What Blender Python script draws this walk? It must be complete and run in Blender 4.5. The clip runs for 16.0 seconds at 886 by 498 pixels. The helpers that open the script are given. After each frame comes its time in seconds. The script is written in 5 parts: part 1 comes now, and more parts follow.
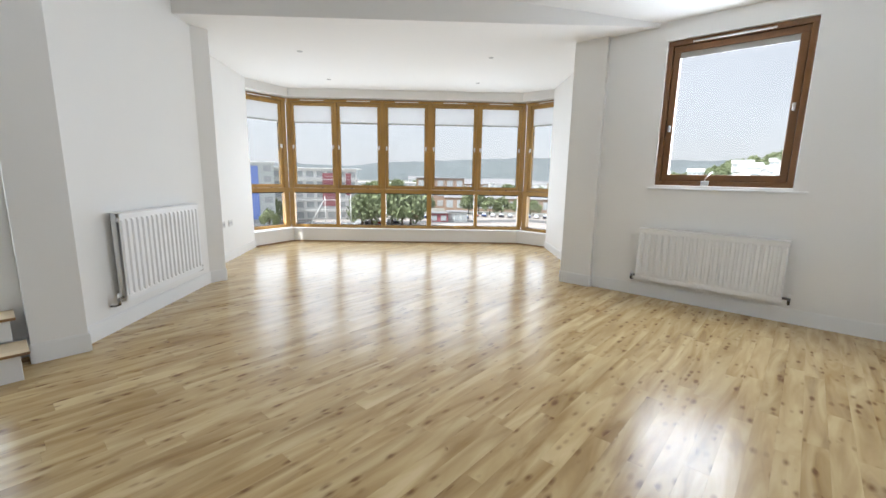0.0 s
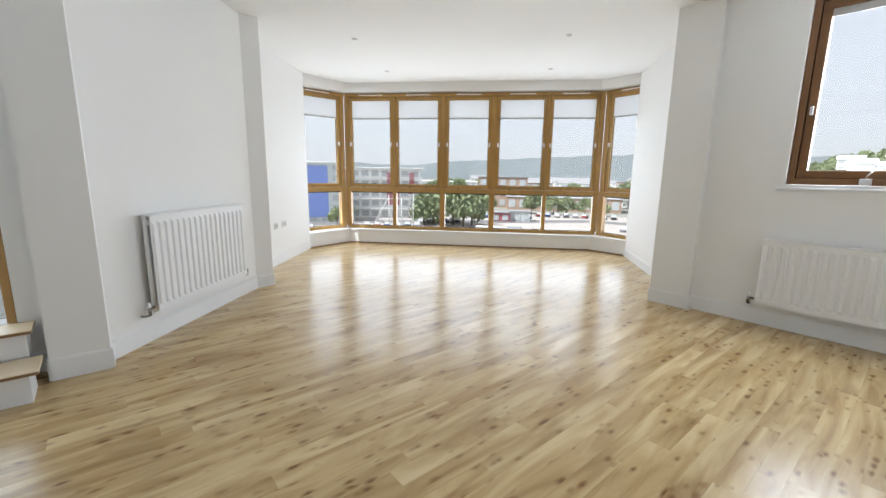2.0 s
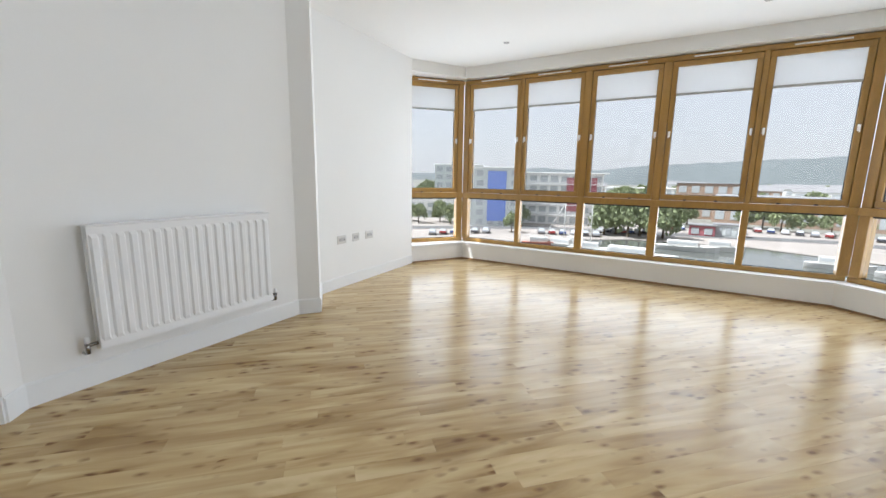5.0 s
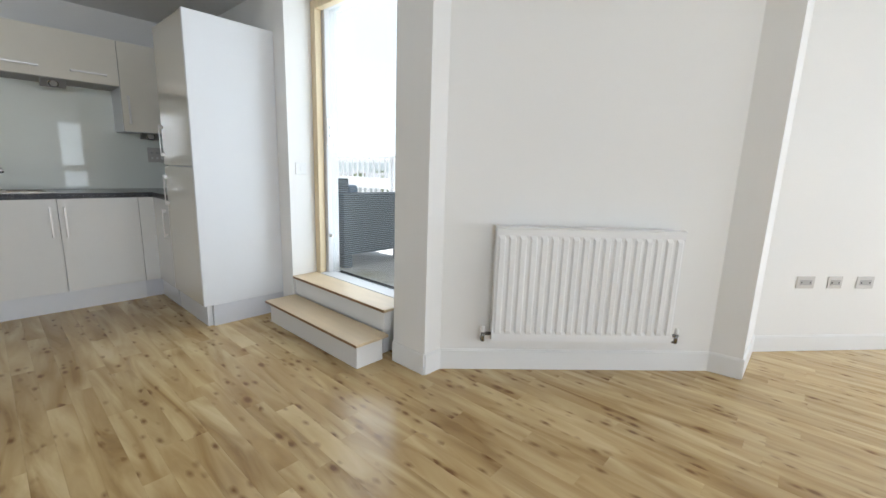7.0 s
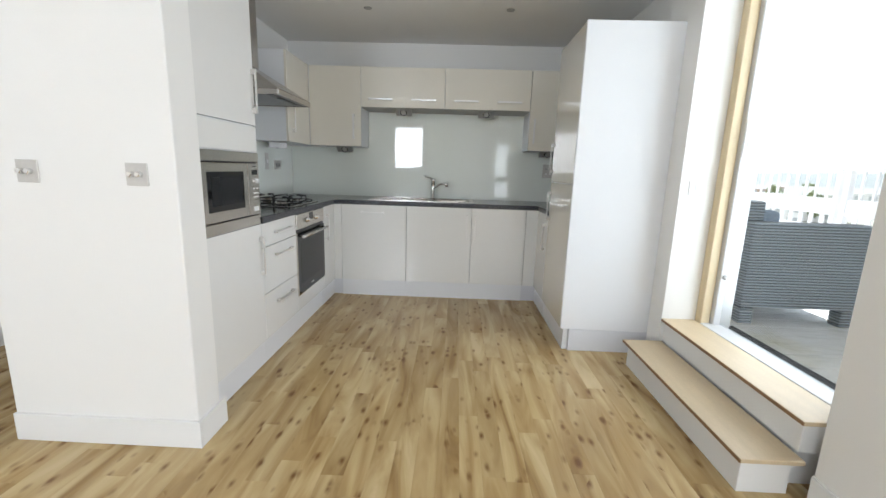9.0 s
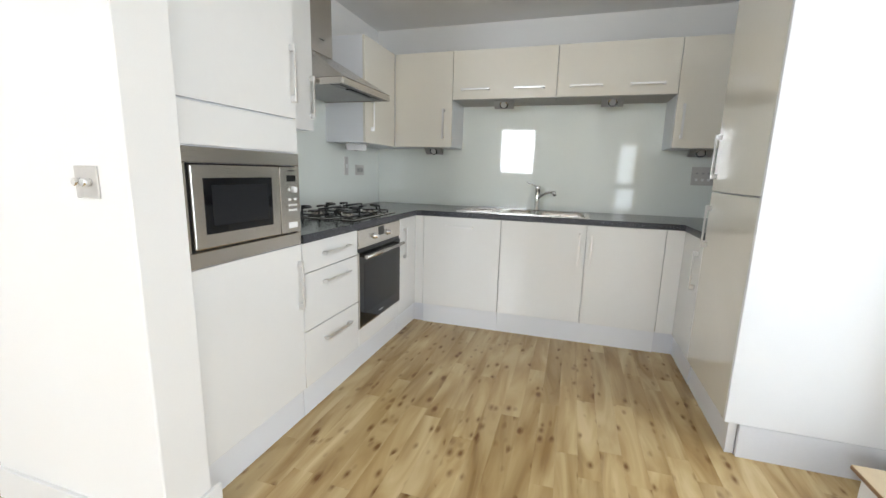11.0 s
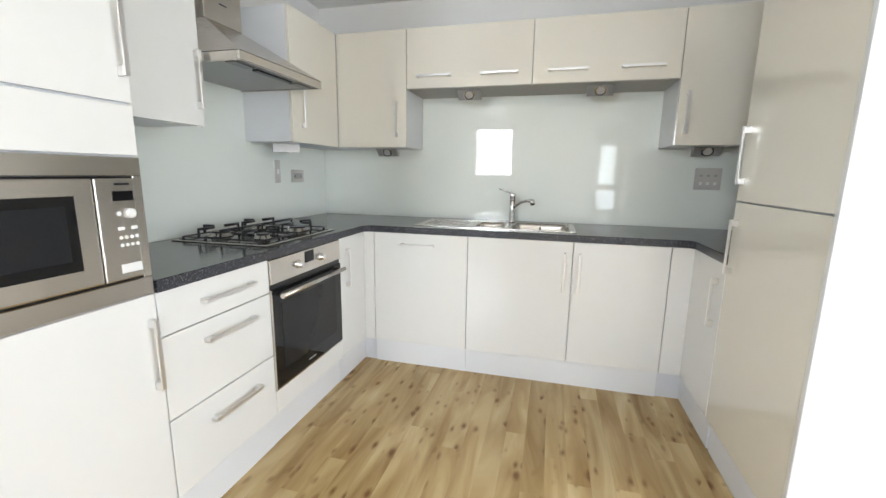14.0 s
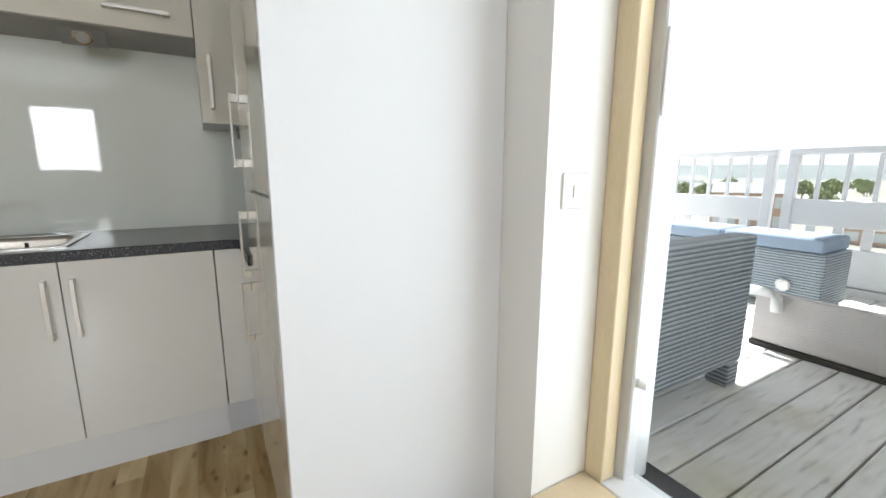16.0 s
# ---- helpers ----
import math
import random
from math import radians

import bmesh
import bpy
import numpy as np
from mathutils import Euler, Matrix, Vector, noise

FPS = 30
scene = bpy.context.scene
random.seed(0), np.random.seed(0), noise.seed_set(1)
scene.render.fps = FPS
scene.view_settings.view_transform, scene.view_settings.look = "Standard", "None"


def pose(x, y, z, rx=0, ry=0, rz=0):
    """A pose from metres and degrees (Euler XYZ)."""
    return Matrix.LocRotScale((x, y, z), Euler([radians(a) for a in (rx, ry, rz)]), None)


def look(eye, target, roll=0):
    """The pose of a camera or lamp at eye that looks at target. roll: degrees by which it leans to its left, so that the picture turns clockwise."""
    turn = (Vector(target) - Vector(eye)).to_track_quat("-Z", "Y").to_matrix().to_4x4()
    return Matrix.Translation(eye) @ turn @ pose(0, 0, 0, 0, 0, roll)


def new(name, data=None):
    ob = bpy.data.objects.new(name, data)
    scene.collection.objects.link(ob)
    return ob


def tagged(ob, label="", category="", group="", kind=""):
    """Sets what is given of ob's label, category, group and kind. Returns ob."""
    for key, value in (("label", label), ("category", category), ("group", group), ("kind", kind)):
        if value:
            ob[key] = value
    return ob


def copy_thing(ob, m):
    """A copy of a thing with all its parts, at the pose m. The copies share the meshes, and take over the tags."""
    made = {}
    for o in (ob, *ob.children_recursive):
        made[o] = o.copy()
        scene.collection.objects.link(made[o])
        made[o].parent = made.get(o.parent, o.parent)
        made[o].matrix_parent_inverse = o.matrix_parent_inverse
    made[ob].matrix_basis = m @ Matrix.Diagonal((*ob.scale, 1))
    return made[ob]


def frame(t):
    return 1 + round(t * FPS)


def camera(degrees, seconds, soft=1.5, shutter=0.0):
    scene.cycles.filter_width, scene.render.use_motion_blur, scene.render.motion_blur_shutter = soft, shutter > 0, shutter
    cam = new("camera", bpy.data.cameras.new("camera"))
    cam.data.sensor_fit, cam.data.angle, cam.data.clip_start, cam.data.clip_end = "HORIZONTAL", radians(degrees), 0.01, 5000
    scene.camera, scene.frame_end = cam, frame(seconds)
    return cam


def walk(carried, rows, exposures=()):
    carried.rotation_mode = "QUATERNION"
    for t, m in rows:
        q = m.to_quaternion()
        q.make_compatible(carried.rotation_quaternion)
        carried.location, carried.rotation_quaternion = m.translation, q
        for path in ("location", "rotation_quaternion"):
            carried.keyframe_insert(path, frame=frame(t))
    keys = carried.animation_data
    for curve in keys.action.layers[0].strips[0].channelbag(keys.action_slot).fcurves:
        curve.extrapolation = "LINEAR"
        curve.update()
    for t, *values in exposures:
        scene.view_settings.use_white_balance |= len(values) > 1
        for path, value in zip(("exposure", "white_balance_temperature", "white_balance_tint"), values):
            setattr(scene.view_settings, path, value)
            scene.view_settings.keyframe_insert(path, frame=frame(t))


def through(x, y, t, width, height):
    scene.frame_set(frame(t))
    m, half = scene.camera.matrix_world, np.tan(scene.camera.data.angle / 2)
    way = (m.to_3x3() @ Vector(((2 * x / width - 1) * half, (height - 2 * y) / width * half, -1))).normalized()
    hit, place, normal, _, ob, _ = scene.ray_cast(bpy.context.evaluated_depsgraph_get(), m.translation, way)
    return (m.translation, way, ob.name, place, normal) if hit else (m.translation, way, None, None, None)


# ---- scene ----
cam = camera(94.3, 16.0)
EXPOSURES = [(0.0, 2.98, 5850, 10), (3.2, 2.98, 5800, 10), (5.5, 2.86, 5800, 10), (6.3, 2.85, 5900, 10), (7.3, 3.15, 5950, 10), (8.2, 3.3, 6000, 10), (9.5, 3.4, 6100, 10), (12.5, 3.95, 6150, 10), (14.5, 4.03, 6150, 10), (15.2, 3.62, 6200, 10), (16.0, 3.3, 6250, 10)]
PATH = [                                            # time, eye, target, roll
    (0, (0.036, 0.043, 1.169), (-1.267, 1.52, 0.82), 1.0),
    (0.5, (0.026, 0.077, 1.168), (-1.322, 1.511, 0.815), 1.0),
    (1, (-0.065, 0.143, 1.182), (-1.471, 1.522, 0.83), 0.9),
    (1.5, (-0.236, 0.285, 1.178), (-1.699, 1.601, 0.819), 0.8),
    (2, (-0.369, 0.452, 1.159), (-1.876, 1.717, 0.801), 0.8),
    (2.5, (-0.514, 0.686, 1.17), (-2.055, 1.91, 0.812), 0.8),
    (3, (-0.639, 0.912, 1.152), (-2.218, 2.084, 0.789), 0.8),
    (3.2, (-0.707, 1.021, 1.147), (-2.305, 2.166, 0.781), 0.8),
    (5.5, (-1.346, 2.039, 1.137), (-3.312, 2.183, 0.799), 0.8),
    (6, (-1.512, 2.13, 1.134), (-3.453, 1.786, 0.801), 0.8),
    (6.5, (-1.644, 2.078, 1.142), (-3.424, 1.233, 0.799), 1.7),
    (7, (-1.789, 1.938, 1.16), (-3.258, 0.634, 0.785), 1.9),
    (7.5, (-1.909, 1.844, 1.173), (-2.97, 0.19, 0.801), 1.7),
    (8, (-1.98, 1.797, 1.201), (-2.617, -0.061, 0.823), 1.8),
    (8.5, (-2.005, 1.725, 1.204), (-2.261, -0.223, 0.832), 1.9),
    (9, (-2.001, 1.538, 1.203), (-1.947, -0.424, 0.822), 1.8),
    (9.5, (-2.018, 1.343, 1.206), (-1.735, -0.599, 0.824), 1.5),
    (10, (-2.052, 1.149, 1.198), (-1.628, -0.769, 0.821), 1.6),
    (12.5, (-2.004, 0.335, 1.226), (-1.363, -1.524, 0.859), 1.0),
    (13, (-2.075, 0.24, 1.24), (-1.45, -1.625, 0.879), 0.9),
    (13.5, (-2.046, 0.199, 1.229), (-1.453, -1.676, 0.867), 0.9),
    (14, (-2.017, 0.153, 1.226), (-1.521, -1.75, 0.865), 0.8),
    (14.5, (-2.038, 0.063, 1.206), (-1.725, -1.88, 0.848), 0.7),
    (15, (-2.167, -0.034, 1.177), (-2.208, -2.0, 0.812), 0.3),
    (15.5, (-2.403, -0.152, 1.193), (-2.908, -2.051, 0.82), -0.2),
    (16, (-2.635, -0.259, 1.182), (-3.617, -1.963, 0.819), 0.2),
]
walk(cam, [(t, look(eye, target, roll)) for t, eye, target, roll in PATH], EXPOSURES)

# ---- light ----
world = bpy.data.worlds.new("world")
scene.world = world
world.use_nodes = True
wn, wl = world.node_tree.nodes, world.node_tree.links
sky = wn.new("ShaderNodeTexSky")
sky.sky_type, sky.sun_disc = "NISHITA", False
SUN_ELEV, SUN_AZ = 58.0, 252.0   # azimuth counted from +x towards +y
sky.sun_elevation = radians(SUN_ELEV)
sky.sun_rotation = radians(90 - SUN_AZ)
sky.air_density, sky.dust_density, sky.ozone_density = 1.2, 2.0, 1.0
wn["Background"].inputs["Strength"].default_value = 0.067
haze = wn.new("ShaderNodeMix")                     # bright hazy sky: thin white cloud over the blue
haze.data_type = "RGBA"
haze.inputs["Factor"].default_value = 0.94
haze.inputs[7].default_value = (2.30, 2.28, 2.24, 1)
wl.new(sky.outputs[0], haze.inputs[6])
wl.new(haze.outputs[2], wn["Background"].inputs["Color"])

sun = new("sun", bpy.data.lights.new("sun", "SUN"))
sun.data.energy, sun.data.angle, sun.data.color = 1.5, radians(0.6), (1.0, 0.95, 0.88)
sx, sy, sz = (math.cos(radians(SUN_AZ)) * math.cos(radians(SUN_ELEV)), math.sin(radians(SUN_AZ)) * math.cos(radians(SUN_ELEV)), math.sin(radians(SUN_ELEV)))
sun.matrix_world = look((sx * 50, sy * 50, sz * 50), (0, 0, 0))


def daylight(a, b, z0, z1, watts):
    """The sky's light through the opening between a and b, from just outside the glass; the room lies to the right of a-b."""
    (ax, ay), (bx, by) = a, b
    L = math.hypot(bx - ax, by - ay)
    nx, ny = (by - ay) / L, -(bx - ax) / L
    ob = new("daylight", bpy.data.lights.new("daylight", "AREA"))
    ob.data.shape, ob.data.size, ob.data.size_y, ob.data.energy, ob.data.color = "RECTANGLE", L, z1 - z0, watts, SKYLIGHT
    c = Vector(((ax + bx) / 2, (ay + by) / 2, (z0 + z1) / 2))
    ob.matrix_world = look(c, c + Vector((nx, ny, 0)))


SKYLIGHT = (0.92, 0.963, 1.0)
daylight((-6.90, 3.80), (-3.93, 6.56), 0.30, 2.36, 15.5)
daylight((-6.93, 2.90), (-6.93, 3.66), 0.30, 2.36, 2.6)
daylight((-3.72, 6.62), (-3.10, 6.62), 0.30, 2.36, 2.2)
daylight((-1.08, 4.66), (-0.12, 4.66), 1.16, 2.38, 9)
daylight((-3.74, -0.88), (-3.74, 0.0), 0.40, 2.28, 2.0)


# ---- materials ----
def mat(name, rgb, rough=0.5, metal=0.0, vary=0.04, scale=6.0, bump=0.0, bscale=60.0, stretch=(1, 1, 1), coat=0.0, ior=1.45):
    """A surface with a colour that varies at two scales, and a fine relief."""
    m = bpy.data.materials.new(name)
    m.use_nodes = True
    n, l = m.node_tree.nodes, m.node_tree.links
    b = n["Principled BSDF"]
    b.inputs["Roughness"].default_value, b.inputs["Metallic"].default_value, b.inputs["IOR"].default_value = rough, metal, ior
    b.inputs["Coat Weight"].default_value = coat
    b.inputs["Coat Roughness"].default_value = 0.03
    co = n.new("ShaderNodeTexCoord")
    mp = n.new("ShaderNodeMapping")
    mp.inputs["Scale"].default_value = stretch
    l.new(co.outputs["Object"], mp.inputs["Vector"])
    n1, n2 = n.new("ShaderNodeTexNoise"), n.new("ShaderNodeTexNoise")
    n1.inputs["Scale"].default_value, n1.inputs["Detail"].default_value = scale, 4
    n2.inputs["Scale"].default_value, n2.inputs["Detail"].default_value = bscale, 3
    l.new(mp.outputs[0], n1.inputs["Vector"])
    l.new(mp.outputs[0], n2.inputs["Vector"])
    add = n.new("ShaderNodeMath")
    add.operation = "ADD"
    l.new(n1.outputs["Fac"], add.inputs[0])
    l.new(n2.outputs["Fac"], add.inputs[1])
    ramp = n.new("ShaderNodeMapRange")
    ramp.inputs["From Min"].default_value, ramp.inputs["From Max"].default_value = 0.6, 1.4
    ramp.inputs["To Min"].default_value, ramp.inputs["To Max"].default_value = 1 - vary, 1 + vary
    l.new(add.outputs[0], ramp.inputs["Value"])
    mul = n.new("ShaderNodeVectorMath")
    mul.operation = "SCALE"
    mul.inputs[0].default_value = rgb[:3]
    l.new(ramp.outputs[0], mul.inputs["Scale"])
    l.new(mul.outputs[0], b.inputs["Base Color"])
    if bump:
        bp = n.new("ShaderNodeBump")
        bp.inputs["Strength"].default_value, bp.inputs["Distance"].default_value = bump, 0.002
        l.new(n2.outputs["Fac"], bp.inputs["Height"])
        l.new(bp.outputs[0], b.inputs["Normal"])
    return m


def ramp_node(n, stops):
    r = n.new("ShaderNodeValToRGB")
    e = r.color_ramp.elements
    e[0].position, e[0].color = stops[0][0], (*stops[0][1], 1)
    e[1].position, e[1].color = stops[-1][0], (*stops[-1][1], 1)
    for p, c in stops[1:-1]:
        e.new(p).color = (*c, 1)
    return r


def floor_material():
    """Rustic oak laminate: pale boards, each its own tone, with streaks and brown knots along the grain."""
    m = bpy.data.materials.new("oak_laminate")
    m.use_nodes = True
    n, l = m.node_tree.nodes, m.node_tree.links
    b = n["Principled BSDF"]
    co, info, geo = n.new("ShaderNodeTexCoord"), n.new("ShaderNodeObjectInfo"), n.new("ShaderNodeNewGeometry")
    rnd = n.new("ShaderNodeMath")
    rnd.operation = "ADD"
    l.new(info.outputs["Random"], rnd.inputs[0])
    l.new(geo.outputs["Random Per Island"], rnd.inputs[1])
    off = n.new("ShaderNodeMath")
    off.operation = "MULTIPLY"
    off.inputs[1].default_value = 37.0
    l.new(rnd.outputs[0], off.inputs[0])
    comb = n.new("ShaderNodeCombineXYZ")
    l.new(off.outputs[0], comb.inputs["X"])
    l.new(off.outputs[0], comb.inputs["Z"])

    def coords(sx, sy):
        mp = n.new("ShaderNodeMapping")
        mp.inputs["Scale"].default_value = (sx, sy, 1)
        l.new(co.outputs["Object"], mp.inputs["Vector"])
        ad = n.new("ShaderNodeVectorMath")
        l.new(mp.outputs[0], ad.inputs[0])
        l.new(comb.outputs[0], ad.inputs[1])
        return ad.outputs[0]

    def nz(sx, sy, scale, detail, dist=0.0):
        t = n.new("ShaderNodeTexNoise")
        t.inputs["Scale"].default_value, t.inputs["Detail"].default_value, t.inputs["Distortion"].default_value = scale, detail, dist
        l.new(coords(sx, sy), t.inputs["Vector"])
        return t.outputs["Fac"]

    streak, broad, fine = nz(9.5, 1.3, 1.0, 4, 1.4), nz(6, 1.1, 1.0, 4, 1.0), nz(60, 9, 1.0, 4)
    base = ramp_node(n, [(0.30, (0.18, 0.090, 0.028)), (0.42, (0.38, 0.242, 0.092)), (0.52, (0.51, 0.366, 0.168)), (0.66, (0.68, 0.530, 0.290))])
    l.new(streak, base.inputs["Fac"])
    tone = ramp_node(n, [(0.32, (0.38, 0.250, 0.104)), (0.5, (0.49, 0.355, 0.170)), (0.68, (0.62, 0.480, 0.262))])
    l.new(broad, tone.inputs["Fac"])
    mix = n.new("ShaderNodeMix")
    mix.data_type = "RGBA"
    mix.inputs["Factor"].default_value = 0.55
    l.new(base.outputs[0], mix.inputs[6])
    l.new(tone.outputs[0], mix.inputs[7])
    # knots
    vor = n.new("ShaderNodeTexVoronoi")
    vor.inputs["Scale"].default_value = 1.0
    vor.inputs["Randomness"].default_value = 1.0
    l.new(coords(23, 11), vor.inputs["Vector"])
    wob = n.new("ShaderNodeMath")
    wob.operation = "MULTIPLY_ADD"
    wob.inputs[1].default_value = 0.85
    l.new(streak, wob.inputs[0])
    l.new(vor.outputs["Distance"], wob.inputs[2])
    sep = n.new("ShaderNodeSeparateColor")          # each knot its own size
    l.new(vor.outputs["Color"], sep.inputs[0])
    grow = n.new("ShaderNodeMath")
    grow.operation = "MULTIPLY_ADD"
    grow.inputs[1].default_value = 0.12
    l.new(sep.outputs[1], grow.inputs[0])
    l.new(wob.outputs[0], grow.inputs[2])
    knot = ramp_node(n, [(0.54, (1, 1, 1)), (0.64, (0.6, 0.6, 0.6)), (0.86, (0, 0, 0))])
    l.new(grow.outputs[0], knot.inputs["Fac"])
    pick = n.new("ShaderNodeMath")
    pick.operation = "GREATER_THAN"
    pick.inputs[1].default_value = 1.04
    group = n.new("ShaderNodeMath")                 # knots come in groups
    group.operation = "ADD"
    l.new(sep.outputs[0], group.inputs[0])
    l.new(nz(4.0, 1.8, 1.0, 1), group.inputs[1])
    l.new(group.outputs[0], pick.inputs[0])
    kf = n.new("ShaderNodeMath")
    kf.operation = "MULTIPLY"
    l.new(knot.outputs[0], kf.inputs[0])
    l.new(pick.outputs[0], kf.inputs[1])
    kf2 = n.new("ShaderNodeMath")
    kf2.operation = "MULTIPLY"
    kf2.inputs[1].default_value = 0.85
    l.new(kf.outputs[0], kf2.inputs[0])
    mk = n.new("ShaderNodeMix")
    mk.data_type = "RGBA"
    l.new(kf2.outputs[0], mk.inputs["Factor"])
    l.new(mix.outputs[2], mk.inputs[6])
    mk.inputs[7].default_value = (0.15, 0.066, 0.021, 1)
    # tone of each board
    fr = n.new("ShaderNodeMath")
    fr.operation = "FRACT"
    l.new(off.outputs[0], fr.inputs[0])
    mr = n.new("ShaderNodeMapRange")
    mr.inputs["To Min"].default_value, mr.inputs["To Max"].default_value = 0.95, 1.04
    l.new(fr.outputs[0], mr.inputs["Value"])
    sc = n.new("ShaderNodeVectorMath")
    sc.operation = "SCALE"
    l.new(mk.outputs[2], sc.inputs[0])
    l.new(mr.outputs[0], sc.inputs["Scale"])
    l.new(sc.outputs[0], b.inputs["Base Color"])
    b.inputs["IOR"].default_value = 1.5
    b.inputs["Specular IOR Level"].default_value = 0.32
    rr = n.new("ShaderNodeMapRange")
    rr.inputs["To Min"].default_value, rr.inputs["To Max"].default_value = 0.19, 0.26
    l.new(fine, rr.inputs["Value"])
    l.new(rr.outputs[0], b.inputs["Roughness"])
    bp = n.new("ShaderNodeBump")
    bp.inputs["Strength"].default_value, bp.inputs["Distance"].default_value = 0.12, 0.001
    l.new(fine, bp.inputs["Height"])
    l.new(bp.outputs[0], b.inputs["Normal"])
    return m


def speckle_material():
    m = mat("dark_stone_laminate", (0.035, 0.037, 0.042), 0.16, bump=0.03, bscale=300, vary=0.25, scale=40)
    n, l = m.node_tree.nodes, m.node_tree.links
    b = n["Principled BSDF"]
    co = n.new("ShaderNodeTexCoord")
    v = n.new("ShaderNodeTexNoise")
    v.inputs["Scale"].default_value, v.inputs["Detail"].default_value = 150, 4
    l.new(co.outputs["Object"], v.inputs["Vector"])
    r = ramp_node(n, [(0.50, (0.025, 0.027, 0.031)), (0.62, (0.07, 0.072, 0.08)), (0.70, (0.30, 0.30, 0.32))])
    l.new(v.outputs["Fac"], r.inputs["Fac"])
    l.new(r.outputs[0], b.inputs["Base Color"])
    return m


def edge_material():
    """Dark blue-grey laminate edge with fine pale flecks."""
    m = mat("flecked_edge", (0.05, 0.05, 0.06), 0.35, bump=0.05, bscale=300)
    n, l = m.node_tree.nodes, m.node_tree.links
    co, v = n.new("ShaderNodeTexCoord"), n.new("ShaderNodeTexNoise")
    v.inputs["Scale"].default_value, v.inputs["Detail"].default_value = 200, 4
    l.new(co.outputs["Object"], v.inputs["Vector"])
    r = ramp_node(n, [(0.48, (0.026, 0.027, 0.034)), (0.60, (0.065, 0.067, 0.080)), (0.70, (0.30, 0.30, 0.33))])
    l.new(v.outputs["Fac"], r.inputs["Fac"])
    l.new(r.outputs[0], n["Principled BSDF"].inputs["Base Color"])
    return m


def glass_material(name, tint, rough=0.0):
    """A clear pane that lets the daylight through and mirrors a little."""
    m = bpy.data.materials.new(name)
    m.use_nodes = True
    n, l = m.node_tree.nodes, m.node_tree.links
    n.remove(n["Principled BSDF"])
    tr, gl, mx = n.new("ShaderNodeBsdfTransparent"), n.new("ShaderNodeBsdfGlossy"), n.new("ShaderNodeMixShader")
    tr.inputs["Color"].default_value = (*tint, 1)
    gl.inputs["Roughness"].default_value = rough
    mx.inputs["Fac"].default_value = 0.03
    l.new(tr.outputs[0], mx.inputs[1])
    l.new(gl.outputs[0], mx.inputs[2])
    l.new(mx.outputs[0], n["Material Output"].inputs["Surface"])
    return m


def fabric_material(name, rgb, through=0.5):
    m = bpy.data.materials.new(name)
    m.use_nodes = True
    n, l = m.node_tree.nodes, m.node_tree.links
    n.remove(n["Principled BSDF"])
    df, tl, mx = n.new("ShaderNodeBsdfDiffuse"), n.new("ShaderNodeBsdfTranslucent"), n.new("ShaderNodeMixShader")
    nz = n.new("ShaderNodeTexNoise")
    nz.inputs["Scale"].default_value = 400
    r = ramp_node(n, [(0.3, tuple(c * 0.93 for c in rgb)), (0.7, rgb)])
    l.new(nz.outputs["Fac"], r.inputs["Fac"])
    l.new(r.outputs[0], df.inputs["Color"])
    l.new(r.outputs[0], tl.inputs["Color"])
    mx.inputs["Fac"].default_value = through
    l.new(df.outputs[0], mx.inputs[1])
    l.new(tl.outputs[0], mx.inputs[2])
    l.new(mx.outputs[0], n["Material Output"].inputs["Surface"])
    return m


def rattan_material():
    """Grey flat weave: bands running sideways over upright ribs."""
    m = mat("grey_weave", (0.17, 0.19, 0.225), 0.5, vary=0.2, scale=20)
    n, l = m.node_tree.nodes, m.node_tree.links
    b = n["Principled BSDF"]
    co = n.new("ShaderNodeTexCoord")
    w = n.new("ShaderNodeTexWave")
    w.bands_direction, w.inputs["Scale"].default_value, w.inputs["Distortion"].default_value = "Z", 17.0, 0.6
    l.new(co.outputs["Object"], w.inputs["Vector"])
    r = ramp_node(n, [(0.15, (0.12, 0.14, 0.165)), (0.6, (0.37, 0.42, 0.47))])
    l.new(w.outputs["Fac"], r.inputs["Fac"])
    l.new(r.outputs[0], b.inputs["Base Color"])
    bp = n.new("ShaderNodeBump")
    bp.inputs["Strength"].default_value, bp.inputs["Distance"].default_value = 0.8, 0.006
    l.new(w.outputs["Fac"], bp.inputs["Height"])
    l.new(bp.outputs[0], b.inputs["Normal"])
    return m


